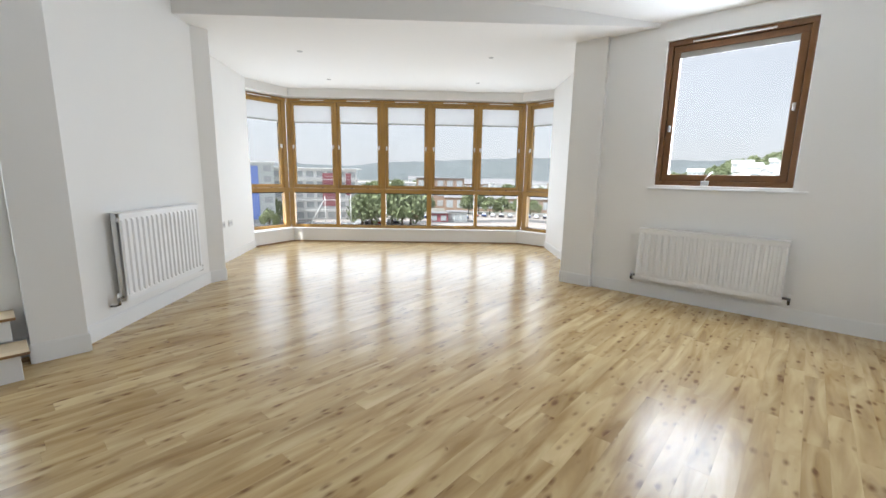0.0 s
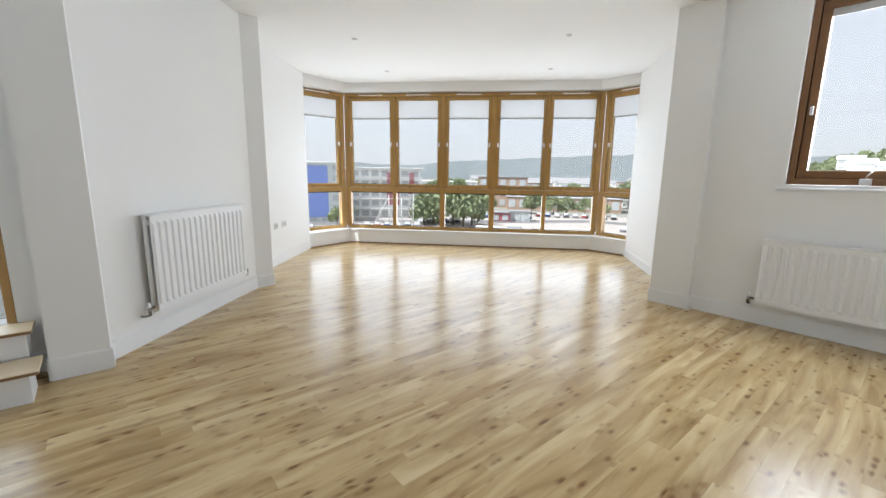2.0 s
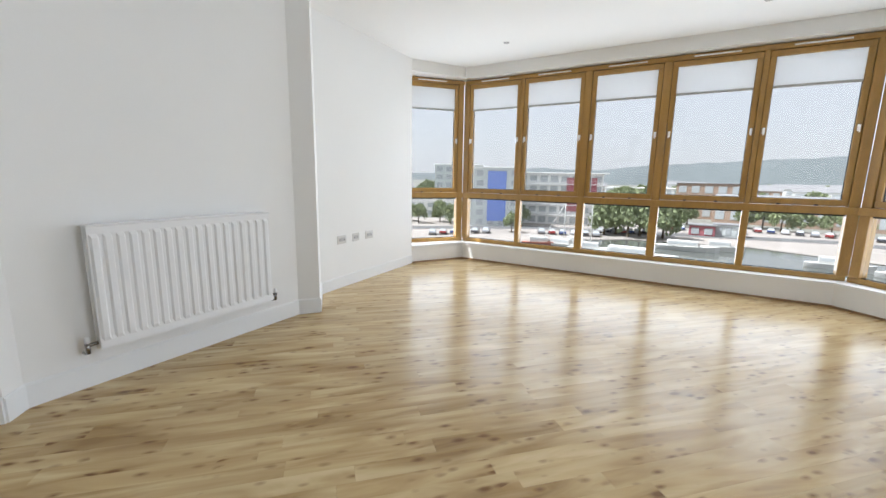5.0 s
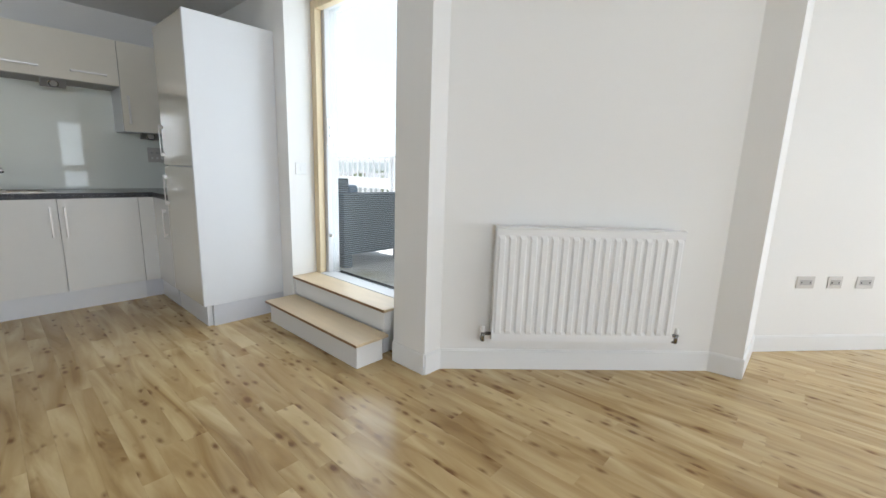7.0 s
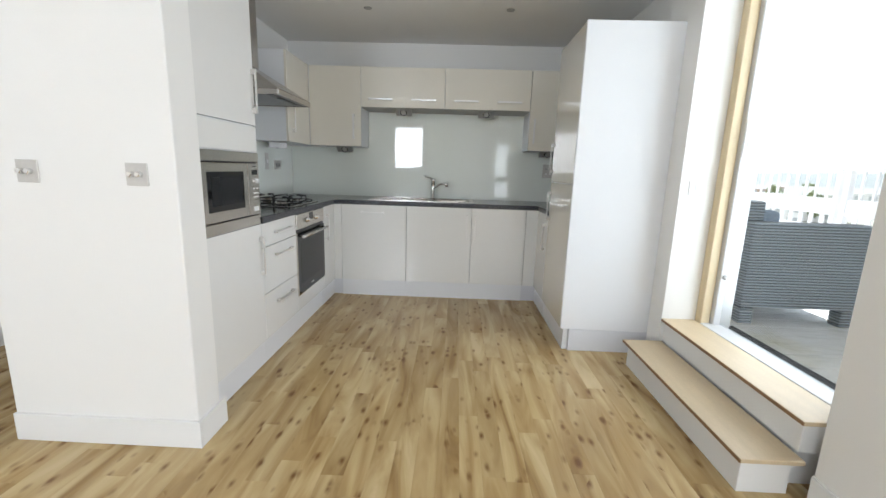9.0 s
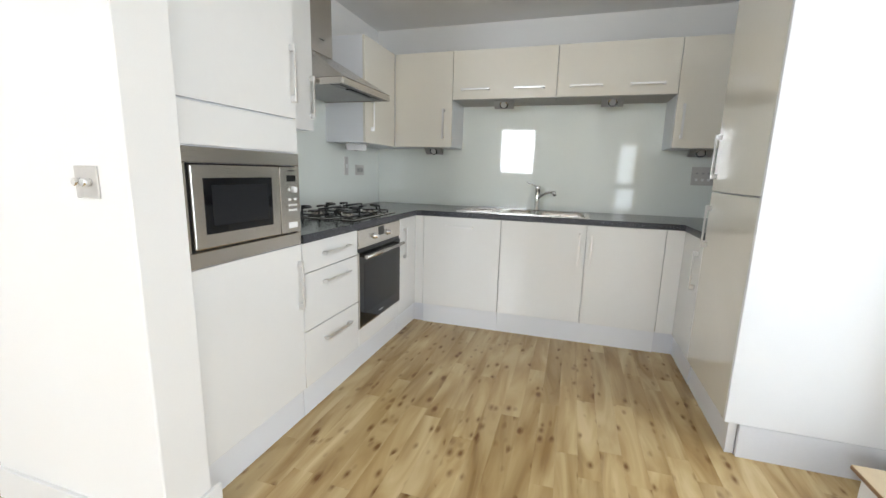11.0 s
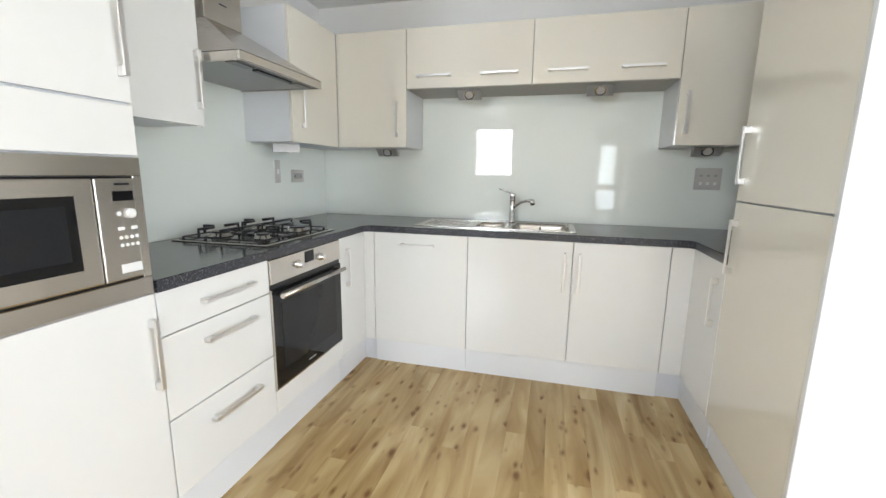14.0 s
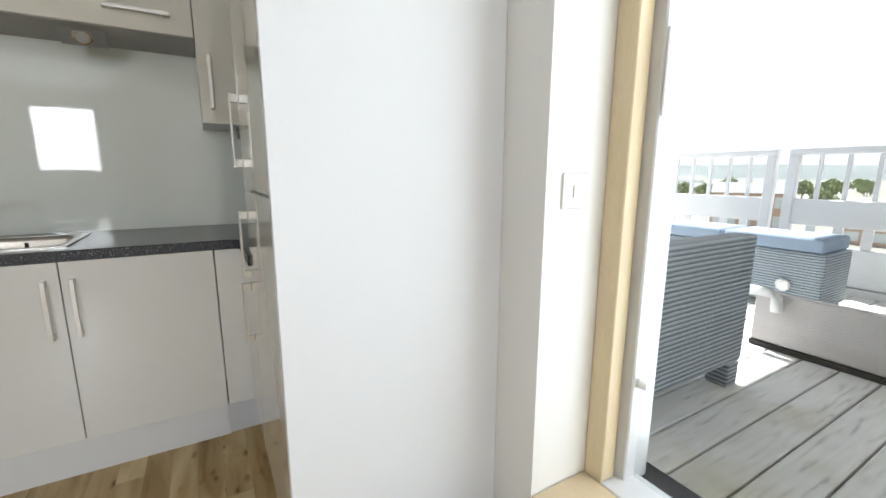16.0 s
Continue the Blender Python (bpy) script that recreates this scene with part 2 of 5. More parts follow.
def deck_material():
    """Silvered boards with dark damp stains and a little yellow-green growth."""
    m = mat("weathered_deck", (0.5, 0.5, 0.5), 0.75, bump=0.5, bscale=50, stretch=(1, 6, 1))
    n, l = m.node_tree.nodes, m.node_tree.links
    b = n["Principled BSDF"]
    co, info = n.new("ShaderNodeTexCoord"), n.new("ShaderNodeObjectInfo")
    ad = n.new("ShaderNodeVectorMath")
    l.new(co.outputs["Object"], ad.inputs[0])
    l.new(info.outputs["Location"], ad.inputs[1])

    def nz(sx, sy, scale, detail):
        mp, t = n.new("ShaderNodeMapping"), n.new("ShaderNodeTexNoise")
        mp.inputs["Scale"].default_value = (sx, sy, 1)
        l.new(ad.outputs[0], mp.inputs["Vector"])
        t.inputs["Scale"].default_value, t.inputs["Detail"].default_value = scale, detail
        l.new(mp.outputs[0], t.inputs["Vector"])
        return t.outputs["Fac"]

    grain = ramp_node(n, [(0.28, (0.45, 0.445, 0.44)), (0.42, (0.72, 0.715, 0.71)), (0.70, (0.82, 0.815, 0.805))])
    l.new(nz(1.0, 8.0, 8.0, 8), grain.inputs["Fac"])
    moss = ramp_node(n, [(0.58, (0, 0, 0)), (0.74, (0.6, 0.6, 0.6))])
    l.new(nz(1, 1, 2.2, 6), moss.inputs["Fac"])
    mx = n.new("ShaderNodeMix")
    mx.data_type = "RGBA"
    l.new(moss.outputs[0], mx.inputs["Factor"])
    l.new(grain.outputs[0], mx.inputs[6])
    mx.inputs[7].default_value = (0.40, 0.37, 0.20, 1)
    l.new(mx.outputs[2], b.inputs["Base Color"])
    return m


WALL = mat("white_wall_paint", (0.84, 0.83, 0.805), 0.75, vary=0.012, scale=1.5, bump=0.06, bscale=180)
CEIL = mat("white_ceiling_paint", (0.85, 0.84, 0.82), 0.85, vary=0.01, scale=1.2, bump=0.05, bscale=150)
TRIM = mat("white_gloss_paint", (0.82, 0.82, 0.81), 0.35, vary=0.01, bump=0.03, bscale=90)
SLAB = mat("dark_underlay", (0.08, 0.06, 0.045), 0.9, vary=0.1)
OAK = floor_material()
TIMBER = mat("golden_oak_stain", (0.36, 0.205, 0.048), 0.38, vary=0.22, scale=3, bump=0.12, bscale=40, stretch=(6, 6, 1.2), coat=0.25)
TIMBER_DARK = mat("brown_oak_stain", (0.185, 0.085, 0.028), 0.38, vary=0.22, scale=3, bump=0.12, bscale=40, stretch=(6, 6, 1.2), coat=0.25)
# One door timber, copied twice: paler for the lit post, browner for the shaded.
PINE = mat("lit_pine", (0.70, 0.58, 0.38), 0.45, vary=0.10, scale=3, bump=0.1, bscale=40, stretch=(8, 8, 1))
PINE_SHADED = mat("shaded_pine", (0.42, 0.26, 0.10), 0.45, vary=0.12, scale=3, bump=0.1, bscale=40, stretch=(8, 8, 1))
PLY = mat("pale_tread_board", (0.62, 0.50, 0.33), 0.42, vary=0.09, scale=4, bump=0.08, bscale=60, stretch=(6, 1, 1))
EDGE = mat("brown_tread_edge", (0.26, 0.15, 0.075), 0.55, vary=0.2, scale=25)
ENAMEL = mat("white_radiator_enamel", (0.83, 0.83, 0.825), 0.28, vary=0.01, bump=0.02, bscale=120)
# Same lacquer as the white fronts, with reflected cream put into its colour.
DOOR = mat("lacquer_reflected_cream", (0.80, 0.765, 0.68), 0.10, vary=0.01, scale=2, bump=0.012, bscale=25, coat=0.5)
DOORW = mat("white_gloss_lacquer", (0.81, 0.805, 0.785), 0.12, vary=0.01, scale=2, bump=0.012, bscale=25, coat=0.4)
CARC = mat("white_board", (0.77, 0.78, 0.80), 0.4, vary=0.012, bump=0.02, bscale=200)
PLINTH = mat("grey_white_plinth", (0.66, 0.67, 0.71), 0.35, vary=0.02)
STEEL = mat("brushed_steel", (0.61, 0.58, 0.54), 0.26, 1.0, vary=0.05, scale=4, bump=0.05, bscale=120, stretch=(1, 1, 30))
SATIN = mat("satin_grey_metal", (0.42, 0.41, 0.40), 0.38, 0.4, vary=0.04)
CHROME = mat("chrome", (0.80, 0.80, 0.80), 0.07, 1.0, vary=0.01)
CHROME_DARK = mat("dark_chrome", (0.26, 0.25, 0.24), 0.22, 1.0, vary=0.1)
PLATE = mat("satin_steel_plate", (0.60, 0.58, 0.55), 0.38, 0.35, vary=0.04)
LENS_PALE = mat("pale_lamp_glass", (0.50, 0.49, 0.47), 0.25, vary=0.03)
HANDLE = mat("polished_nickel", (0.78, 0.77, 0.76), 0.30, 0.85, vary=0.02, bump=0.02, bscale=80)
BLACKG = mat("black_glass", (0.008, 0.008, 0.009), 0.05, vary=0.05, ior=1.4)
BLACKM = mat("black_enamel", (0.012, 0.012, 0.013), 0.28, vary=0.1, scale=30)
RUBBER = mat("black_rubber", (0.02, 0.02, 0.02), 0.7, vary=0.2)
STONE = speckle_material()
SPLASH = mat("pale_green_glass", (0.85, 0.885, 0.83), 0.035, vary=0.006, coat=0.6, ior=1.5)
BLIND = fabric_material("white_blind_fabric", (0.80, 0.80, 0.80), 0.42)
GREYF = mat("grey_blind_hem", (0.42, 0.41, 0.39), 0.6, vary=0.05)
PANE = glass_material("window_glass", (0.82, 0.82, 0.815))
CLEAR = glass_material("clear_glass", (0.9, 0.92, 0.92))
WHITEP = mat("white_plastic", (0.80, 0.80, 0.79), 0.3, vary=0.01)
ALU = mat("pale_grey_frame", (0.62, 0.62, 0.62), 0.4, vary=0.03)
RATTAN = rattan_material()
CUSHION = mat("blue_grey_fabric", (0.28, 0.35, 0.45), 0.9, vary=0.08, scale=12, bump=0.4, bscale=300)
DECK = deck_material()
RAIL = mat("pale_grey_rail_paint", (0.74, 0.74, 0.76), 0.5, vary=0.03)
BEIGE = mat("beige_grey_board", (0.50, 0.47, 0.46), 0.6, vary=0.08)
LENS = mat("frosted_lamp_glass", (0.12, 0.12, 0.12), 0.3, vary=0.02)


# ---- building blocks ----
WORLD = {}


def thing(name, at=(0, 0, 0), turn=0, label="", category="", group="", kind=""):
    ob = new(name)
    ob.empty_display_size = 0.1
    ob.location, ob.rotation_euler = at, (0, 0, radians(turn))
    WORLD[ob] = Matrix.LocRotScale(at, Euler((0, 0, radians(turn))), None)
    return tagged(ob, label, category, group, kind)


def part(name, bm, material, parent=None, label="", local=False, kind="", category=""):
    """bm is in the world's coordinates, or with local in those of the thing. Links it as one mesh."""
    base = WORLD.get(parent, Matrix.Identity(4))
    if parent is not None and not local:
        bm.transform(base.inverted())
    me = bpy.data.meshes.new(name)
    bmesh.ops.recalc_face_normals(bm, faces=bm.faces)
    bm.to_mesh(me)
    bm.free()
    me.materials.append(material)
    ob = new(name, me)
    if parent is not None:
        ob.parent = parent
        WORLD[ob] = base
    return tagged(ob, label, category, "", kind)


def box(x0, x1, y0, y1, z0, z1, bevel=0.0, bm=None, seg=1, m=None):
    """Adds a box with worn edges to bm."""
    t = bmesh.new()
    bmesh.ops.create_cube(t, size=1)
    sx, sy, sz = abs(x1 - x0), abs(y1 - y0), abs(z1 - z0)
    bmesh.ops.transform(t, matrix=Matrix.Translation(((x0 + x1) / 2, (y0 + y1) / 2, (z0 + z1) / 2)) @ Matrix.Diagonal((sx, sy, sz, 1)), verts=t.verts)
    if bevel:
        bmesh.ops.bevel(t, geom=t.edges[:], offset=min(bevel, 0.45 * min(sx, sy, sz)), segments=seg, affect="EDGES", profile=0.6)
    if m is not None:
        t.transform(m)
    return join(t, bm)


def join(t, bm):
    if bm is None:
        return t
    me = bpy.data.meshes.new("tmp")
    t.to_mesh(me)
    t.free()
    bm.from_mesh(me)
    bpy.data.meshes.remove(me)
    return bm


def tube(points, r, bm=None, sides=10, closed=True, taper=None):
    """A round bar along points."""
    t = bmesh.new()
    rings = []
    pts = [Vector(p) for p in points]
    for i, p in enumerate(pts):
        d = (pts[min(i + 1, len(pts) - 1)] - pts[max(i - 1, 0)]).normalized()
        a = d.cross(Vector((0, 0, 1)) if abs(d.z) < 0.9 else Vector((1, 0, 0))).normalized()
        b = d.cross(a)
        rad = r * (taper[i] if taper else 1)
        rings.append([t.verts.new(p + (a * math.cos(2 * math.pi * k / sides) + b * math.sin(2 * math.pi * k / sides)) * rad) for k in range(sides)])
    for r0, r1 in zip(rings, rings[1:]):
        for k in range(sides):
            f = t.faces.new((r0[k], r0[(k + 1) % sides], r1[(k + 1) % sides], r1[k]))
            f.smooth = True
    if closed:
        t.faces.new(rings[0])
        t.faces.new(rings[-1])
    return join(t, bm)


def lathe(profile, bm=None, sides=20, at=(0, 0, 0), m=None):
    """Turns (radius, height) round the z axis."""
    t = bmesh.new()
    rings = [[t.verts.new((max(r, 1e-4) * math.cos(2 * math.pi * k / sides), max(r, 1e-4) * math.sin(2 * math.pi * k / sides), z)) for k in range(sides)] for r, z in profile]
    for r0, r1 in zip(rings, rings[1:]):
        for k in range(sides):
            t.faces.new((r0[k], r0[(k + 1) % sides], r1[(k + 1) % sides], r1[k])).smooth = True
    t.faces.new(rings[0])
    t.faces.new(rings[-1])
    if m is not None:
        t.transform(m)
    bmesh.ops.translate(t, vec=at, verts=t.verts)
    return join(t, bm)


def prism(poly, z0, z1, bm=None):
    """An upright block over a polygon of (x, y); z0 and z1 are numbers, or functions of (x, y)."""
    t = bmesh.new()
    f0 = z0 if callable(z0) else (lambda x, y: z0)
    f1 = z1 if callable(z1) else (lambda x, y: z1)
    lo = [t.verts.new((x, y, f0(x, y))) for x, y in poly]
    hi = [t.verts.new((x, y, f1(x, y))) for x, y in poly]
    t.faces.new(lo)
    t.faces.new(hi)
    k = len(poly)
    for i in range(k):
        t.faces.new((lo[i], lo[(i + 1) % k], hi[(i + 1) % k], hi[i]))
    return join(t, bm)


def structure(name, bm, material, label=""):
    return part(name, bm, material, None, label, kind="structure")


# ---- plan ----
H_BAY, H_KIT = 2.565, 2.405
A0, A1 = (-3.37, 0.154), (-3.37, 0.42)              # near pier
B0, B1 = (-3.495, 0.425), (-4.655, 1.60)            # slanting radiator wall
C0, C1 = (-4.67, 1.77), (-5.22, 1.77)               # far pier
IN_L, BAY_A, BAY_B, IN_R = (-6.49, 2.905), (-6.675, 3.67), (-3.79, 6.35), (-3.23, 6.37)
R0, R1, R2, R3 = (-2.0, 4.93), (-2.0, 4.395), (-1.66, 4.395), (-1.66, 4.455)
EAST, NORTH = 0.89, 4.455
KW, KB, KR = -0.275, -2.80, -3.335                  # kitchen: side wall, back wall, wall with the terrace door
DOOR0, DOOR1, DOOR_TOP = -0.988, 0.04, 2.33
UU, NN = Vector((0.7324, 0.6809)), Vector((-0.6809, 0.7324))


def ceil_high(x, y):
    return 2.60 + 0.163 * (NORTH - y)


# walls
structure("wall_back", box(KR - 0.3, 1.1, KB - 0.25, KB, 0, 2.7), WALL)
structure("wall_kitchen_side", box(KW, -0.148, KB, -0.16, 0, 3.45), WALL)
structure("wall_stub", box(-0.945, -0.148, -0.16, -0.0, 0, 3.45, 0.004), WALL)
structure("wall_terrace", prism([(KR, KB), (KR, DOOR0), (KR - 0.26, DOOR0), (KR - 0.26, KB)], 0, 3.5), WALL)
structure("wall_terrace_head", prism([(KR, DOOR0), (KR - 0.26, DOOR0), (KR - 0.26, 0.152), (KR, 0.152)], DOOR_TOP, 3.5), WALL)
structure("wall_terrace_base", box(KR - 0.25, KR - 0.05, DOOR0 + 0.002, DOOR1 - 0.002, 0, 0.296), TRIM)
structure("wall_west", prism([A0, A1, B0, B1, C0, C1, IN_L, (-6.70, 2.755), (-5.32, 1.50), (-4.92, 1.48), (-3.85, 0.34), (-3.80, 0.04), (-3.54, 0.04), (-3.54, 0.154)], 0, 3.5), WALL)
structure("wall_east_inner", prism([IN_R, R0, R1, R2, R3, (-1.35, NORTH), (-1.35, 4.75), (-1.75, 4.95), (-3.02, 6.47)], 0, 3.5), WALL)
WX0, WX1, WZ0, WZ1 = -1.125, -0.075, 1.118, 2.432
nw = box(-1.35, WX0, NORTH, 4.75, 0, 3.0)
box(WX1, EAST + 0.2, NORTH, 4.75, 0, 3.0, bm=nw)
box(WX0, WX1, NORTH, 4.75, 0, WZ0, bm=nw)
box(WX0, WX1, NORTH, 4.75, WZ1, 3.0, bm=nw)
structure("wall_north", nw, WALL)
# North of the hall this wall is unseen, set near to bounce light.
structure("wall_east", box(EAST, EAST + 0.2, -3.0, NORTH, 0, 3.6), WALL)


# low wall and head of the bay
bay_in = [IN_L, BAY_A, BAY_B, IN_R]
bay_out = [(-6.95, 2.755), (-6.98, 3.80), (-3.90, 6.68), (-3.10, 6.70)]
structure("wall_bay_base", prism(bay_in + bay_out[::-1], 0, 0.205), WALL)
structure("wall_bay_head", prism(bay_in + bay_out[::-1], 2.43, 3.2), WALL)

# floor slab, following the rooms
FLOOR_POLY = [(KR - 0.1, KB - 0.1), (KR - 0.1, -1.0), (-3.57, -0.99), (-3.6, 0.3), (-4.8, 1.5), (-5.3, 1.65), (-6.8, 2.76), (-6.85, 3.75), (-3.85, 6.5), (-3.1, 6.5), (-1.85, 4.9), (-1.5, 4.55), (EAST + 0.1, 4.55), (EAST + 0.1, KB - 0.1)]
structure("floor", prism(FLOOR_POLY, -0.25, -0.010), SLAB)

# ceilings
BK0, BK1 = (-4.62, 1.25), (-1.18, 4.48)
structure("ceiling_bay", prism([BK0, BK1, (-1.0, 4.9), (-3.0, 6.9), (-7.2, 3.9), (-7.0, 2.6), (-5.4, 1.4)], H_BAY, 3.42), CEIL)
structure("ceiling_kitchen", box(KR - 0.2, EAST + 0.1, KB - 0.2, -0.0, H_KIT, 3.5), CEIL)
structure("ceiling_main", prism([BK0, BK1, (EAST + 0.2, 4.6), (EAST + 0.2, -0.1), (-3.7, -0.1)], ceil_high, lambda x, y: ceil_high(x, y) + 0.2), CEIL)
# Added slab, out of view; its overhang also keeps the terrace deck shaded.
structure("roof", box(-7.3, 3.2, -3.2, 7.3, 3.9, 4.0), SLAB)
# Added out of view to keep direct sun off the terrace doorway.
structure("eaves", box(-4.15, KR - 0.261, -3.2, 0.3, 2.85, 3.0), TRIM)


def skirting(a, b, h=0.125, t=0.011, name="baseboard"):
    """A board along the wall from a to b; the room lies to its right."""
    d = Vector((b[0] - a[0], b[1] - a[1]))
    L = d.length
    ang = math.atan2(d.y, d.x)
    bm = bmesh.new()
    box(0, L, -t, 0.0, 0.001, h - 0.008, bm=bm)
    box(0, L, -t * 0.6, 0.0, h - 0.008, h, bm=bm)
    bm.transform(Matrix.Translation((a[0], a[1], 0)) @ Matrix.Rotation(ang, 4, "Z"))
    return structure(name, bm, TRIM)


skirting(A0, A1)
skirting((-3.54, 0.154), A0)
skirting((-3.54, 0.04), (-3.54, 0.15))
skirting(A1, B0)
skirting(B0, B1)
skirting(B1, C0)
skirting(C0, C1)
skirting(C1, IN_L, 0.115)
skirting(IN_R, R0, 0.115)
skirting(R0, R1)
skirting(R1, R2)
skirting(R2, R3)
skirting(R3, (EAST, NORTH))
stub_s = bmesh.new()
box(-0.959, -0.148, 0.0, 0.014, 0.001, 0.125, 0.002, bm=stub_s)
box(-0.959, -0.945, -0.19, 0.0, 0.001, 0.125, 0.002, bm=stub_s)
structure("baseboard", stub_s, TRIM)
structure("baseboard", box(0.876, 0.89, -2.8, 0.0, 0.001, 0.125, 0.002), TRIM)

# ---- bay windows ----
W_Z0, W_Z1, TRANS = 0.235, 2.42, 0.90


def bar(a, b, z0, z1, d0, d1, s0, s1, bm):
    """A box in the frame of a wall from a to b: s along it, d outwards, z up."""
    v = Vector((b[0] - a[0], b[1] - a[1])).normalized()
    m = Matrix(((v.x, -v.y, 0, a[0]), (v.y, v.x, 0, a[1]), (0, 0, 1, 0), (0, 0, 0, 1)))
    return box(s0, s1, d0, d1, z0, z1, 0.004, bm=bm, m=m)


def window_run(name, a, b, posts, label, ends, handles):
    """Timber windows between a and b: posts are their places along the run. Each light has a casement above and a fixed pane below, and a blind."""
    th = thing(name, (a[0], a[1], 0), 0, label, kind="structure")
    L = (Vector(b) - Vector(a)).length
    bm = bmesh.new()
    bar(a, b, W_Z1 - 0.05, W_Z1, 0.0, 0.10, 0, L, bm)
    bar(a, b, W_Z1 - 0.068, W_Z1 - 0.051, 0.079, 0.099, 0.01, L - 0.01, bm)
    part("head_rail", bm, TIMBER, th)
    bm = bmesh.new()
    bar(a, b, W_Z0, W_Z0 + 0.05, 0.01, 0.10, 0, L, bm)
    part("bottom_rail", bm, TIMBER, th)
    bm = bmesh.new()
    bar(a, b, TRANS - 0.045, TRANS + 0.025, -0.012, 0.10, 0, L, bm)
    bar(a, b, TRANS + 0.026, TRANS + 0.045, 0.079, 0.099, 0.01, L - 0.01, bm)
    part("transom", bm, TIMBER, th)
    for i, s in enumerate(posts):
        w = 0.042 if ends[i] else 0.03
        bm = bmesh.new()
        bar(a, b, W_Z0 + 0.05, TRANS - 0.045, 0.0, 0.10, s - w, s + w, bm)
        part("lower_post", bm, TIMBER, th)
        bm = bmesh.new()
        w2 = 0.04 if ends[i] else 0.022
        bar(a, b, TRANS + 0.025, W_Z1 - 0.05, 0.0, 0.10, s - w2, s + w2, bm)
        bar(a, b, TRANS + 0.046, W_Z1 - 0.069, 0.079, 0.0985, max(0.005, s - w2 - 0.018), min(L - 0.005, s + w2 + 0.018), bm)
        part("upper_post", bm, TIMBER, th)
    for i, (s0, s1) in enumerate(zip(posts, posts[1:])):
        g0, g1 = s0 + (0.043 if ends[i] else 0.025), s1 - (0.043 if ends[i + 1] else 0.025)
        z0, z1 = TRANS + 0.030, W_Z1 - 0.055
        sash = bmesh.new()
        bar(a, b, z0, z0 + 0.055, 0.012, 0.075, g0, g1, sash)
        bar(a, b, z1 - 0.055, z1, 0.012, 0.075, g0, g1, sash)
        bar(a, b, z0 + 0.055, z1 - 0.055, 0.012, 0.075, g0, g0 + 0.048, sash)
        bar(a, b, z0 + 0.055, z1 - 0.055, 0.012, 0.075, g1 - 0.048, g1, sash)
        sash = part("sash", sash, TIMBER, th)
        bm = bmesh.new()
        for q0, q1, w0, w1 in ((g0 + 0.048, g1 - 0.048, z0 + 0.055, z0 + 0.060), (g0 + 0.048, g1 - 0.048, z1 - 0.060, z1 - 0.055), (g0 + 0.048, g0 + 0.053, z0 + 0.06, z1 - 0.06), (g1 - 0.053, g1 - 0.048, z0 + 0.06, z1 - 0.06)):
            bar(a, b, w0, w1, 0.03, 0.05, q0, q1, bm)
        part("gasket", bm, RUBBER, sash)
        bm = bmesh.new()
        bar(a, b, z0 + 0.061, z1 - 0.061, 0.038, 0.044, g0 + 0.054, g1 - 0.054, bm)
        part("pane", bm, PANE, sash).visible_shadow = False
        h0, h1 = s0 + (0.043 if ends[i] else 0.031), s1 - (0.043 if ends[i + 1] else 0.031)
        bm = bmesh.new()
        bar(a, b, W_Z0 + 0.052, TRANS - 0.047, 0.038, 0.044, h0, h1, bm)
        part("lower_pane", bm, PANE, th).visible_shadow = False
        bm = bmesh.new()
        bar(a, b, W_Z0 + 0.051, W_Z0 + 0.060, 0.025, 0.037, h0, h1, bm)
        bar(a, b, TRANS - 0.062, TRANS - 0.047, 0.025, 0.037, h0, h1, bm)
        part("glazing_seal", bm, RUBBER, th)
        # handles on both stiles
        for s in (g0 + 0.024, g1 - 0.024):
            bm = bmesh.new()
            bar(a, b, 1.60, 1.66, 0.002, 0.012, s - 0.012, s + 0.012, bm)
            bar(a, b, 1.64, 1.655, -0.022, 0.004, s - 0.007, s + 0.007, bm)
            bar(a, b, 1.585, 1.655, -0.030, -0.022, s - 0.006, s + 0.006, bm)
            part("handle", bm, HANDLE, sash, "small metal window handle")
        bm = bmesh.new()
        mid = (g0 + g1) / 2
        bar(a, b, W_Z1 - 0.033, W_Z1 - 0.018, -0.008, 0.002, mid - 0.20 * min(1, (g1 - g0) / 0.6), mid + 0.20 * min(1, (g1 - g0) / 0.6), bm)
        part("trickle_vent", bm, WHITEP, th, "slim white trickle vent")
        for s in (mid - 0.14, mid + 0.14):
            bm = bmesh.new()
            bar(a, b, TRANS + 0.028, TRANS + 0.040, 0.0, 0.012, s - 0.018, s + 0.018, bm)
            part("latch", bm, BLACKM, sash)
        # blind in front of the glass
        bl = thing("roller_blind", (a[0], a[1], 0), 0, "white roller blind drawn a little way down over an oak window", "blind", "blinds of the bay window")
        bm = bmesh.new()
        bar(a, b, 2.045, z1 - 0.058, 0.016, 0.018, g0 + 0.05, g1 - 0.05, bm)
        part("fabric", bm, BLIND, bl)
        bm = bmesh.new()
        bar(a, b, 2.020, 2.045, 0.010, 0.024, g0 + 0.05, g1 - 0.05, bm)
        part("bottom_bar", bm, GREYF, bl)
    return th


def on_u(u, d):
    return tuple(UU * u + NN * d)


D_WIN = 7.34
CA, CB = on_u(-2.455, D_WIN), on_u(1.64, D_WIN)
LM = (Vector(CB) - Vector(CA)).length
window_run("window_1", CA, CB, [0.03, 0.825, 1.63, 2.44, 3.27, LM - 0.03], "oak-framed bay window with five tall casements over fixed panes", [1, 0, 1, 1, 0, 1], 0)
LA = (-6.735, 2.78)
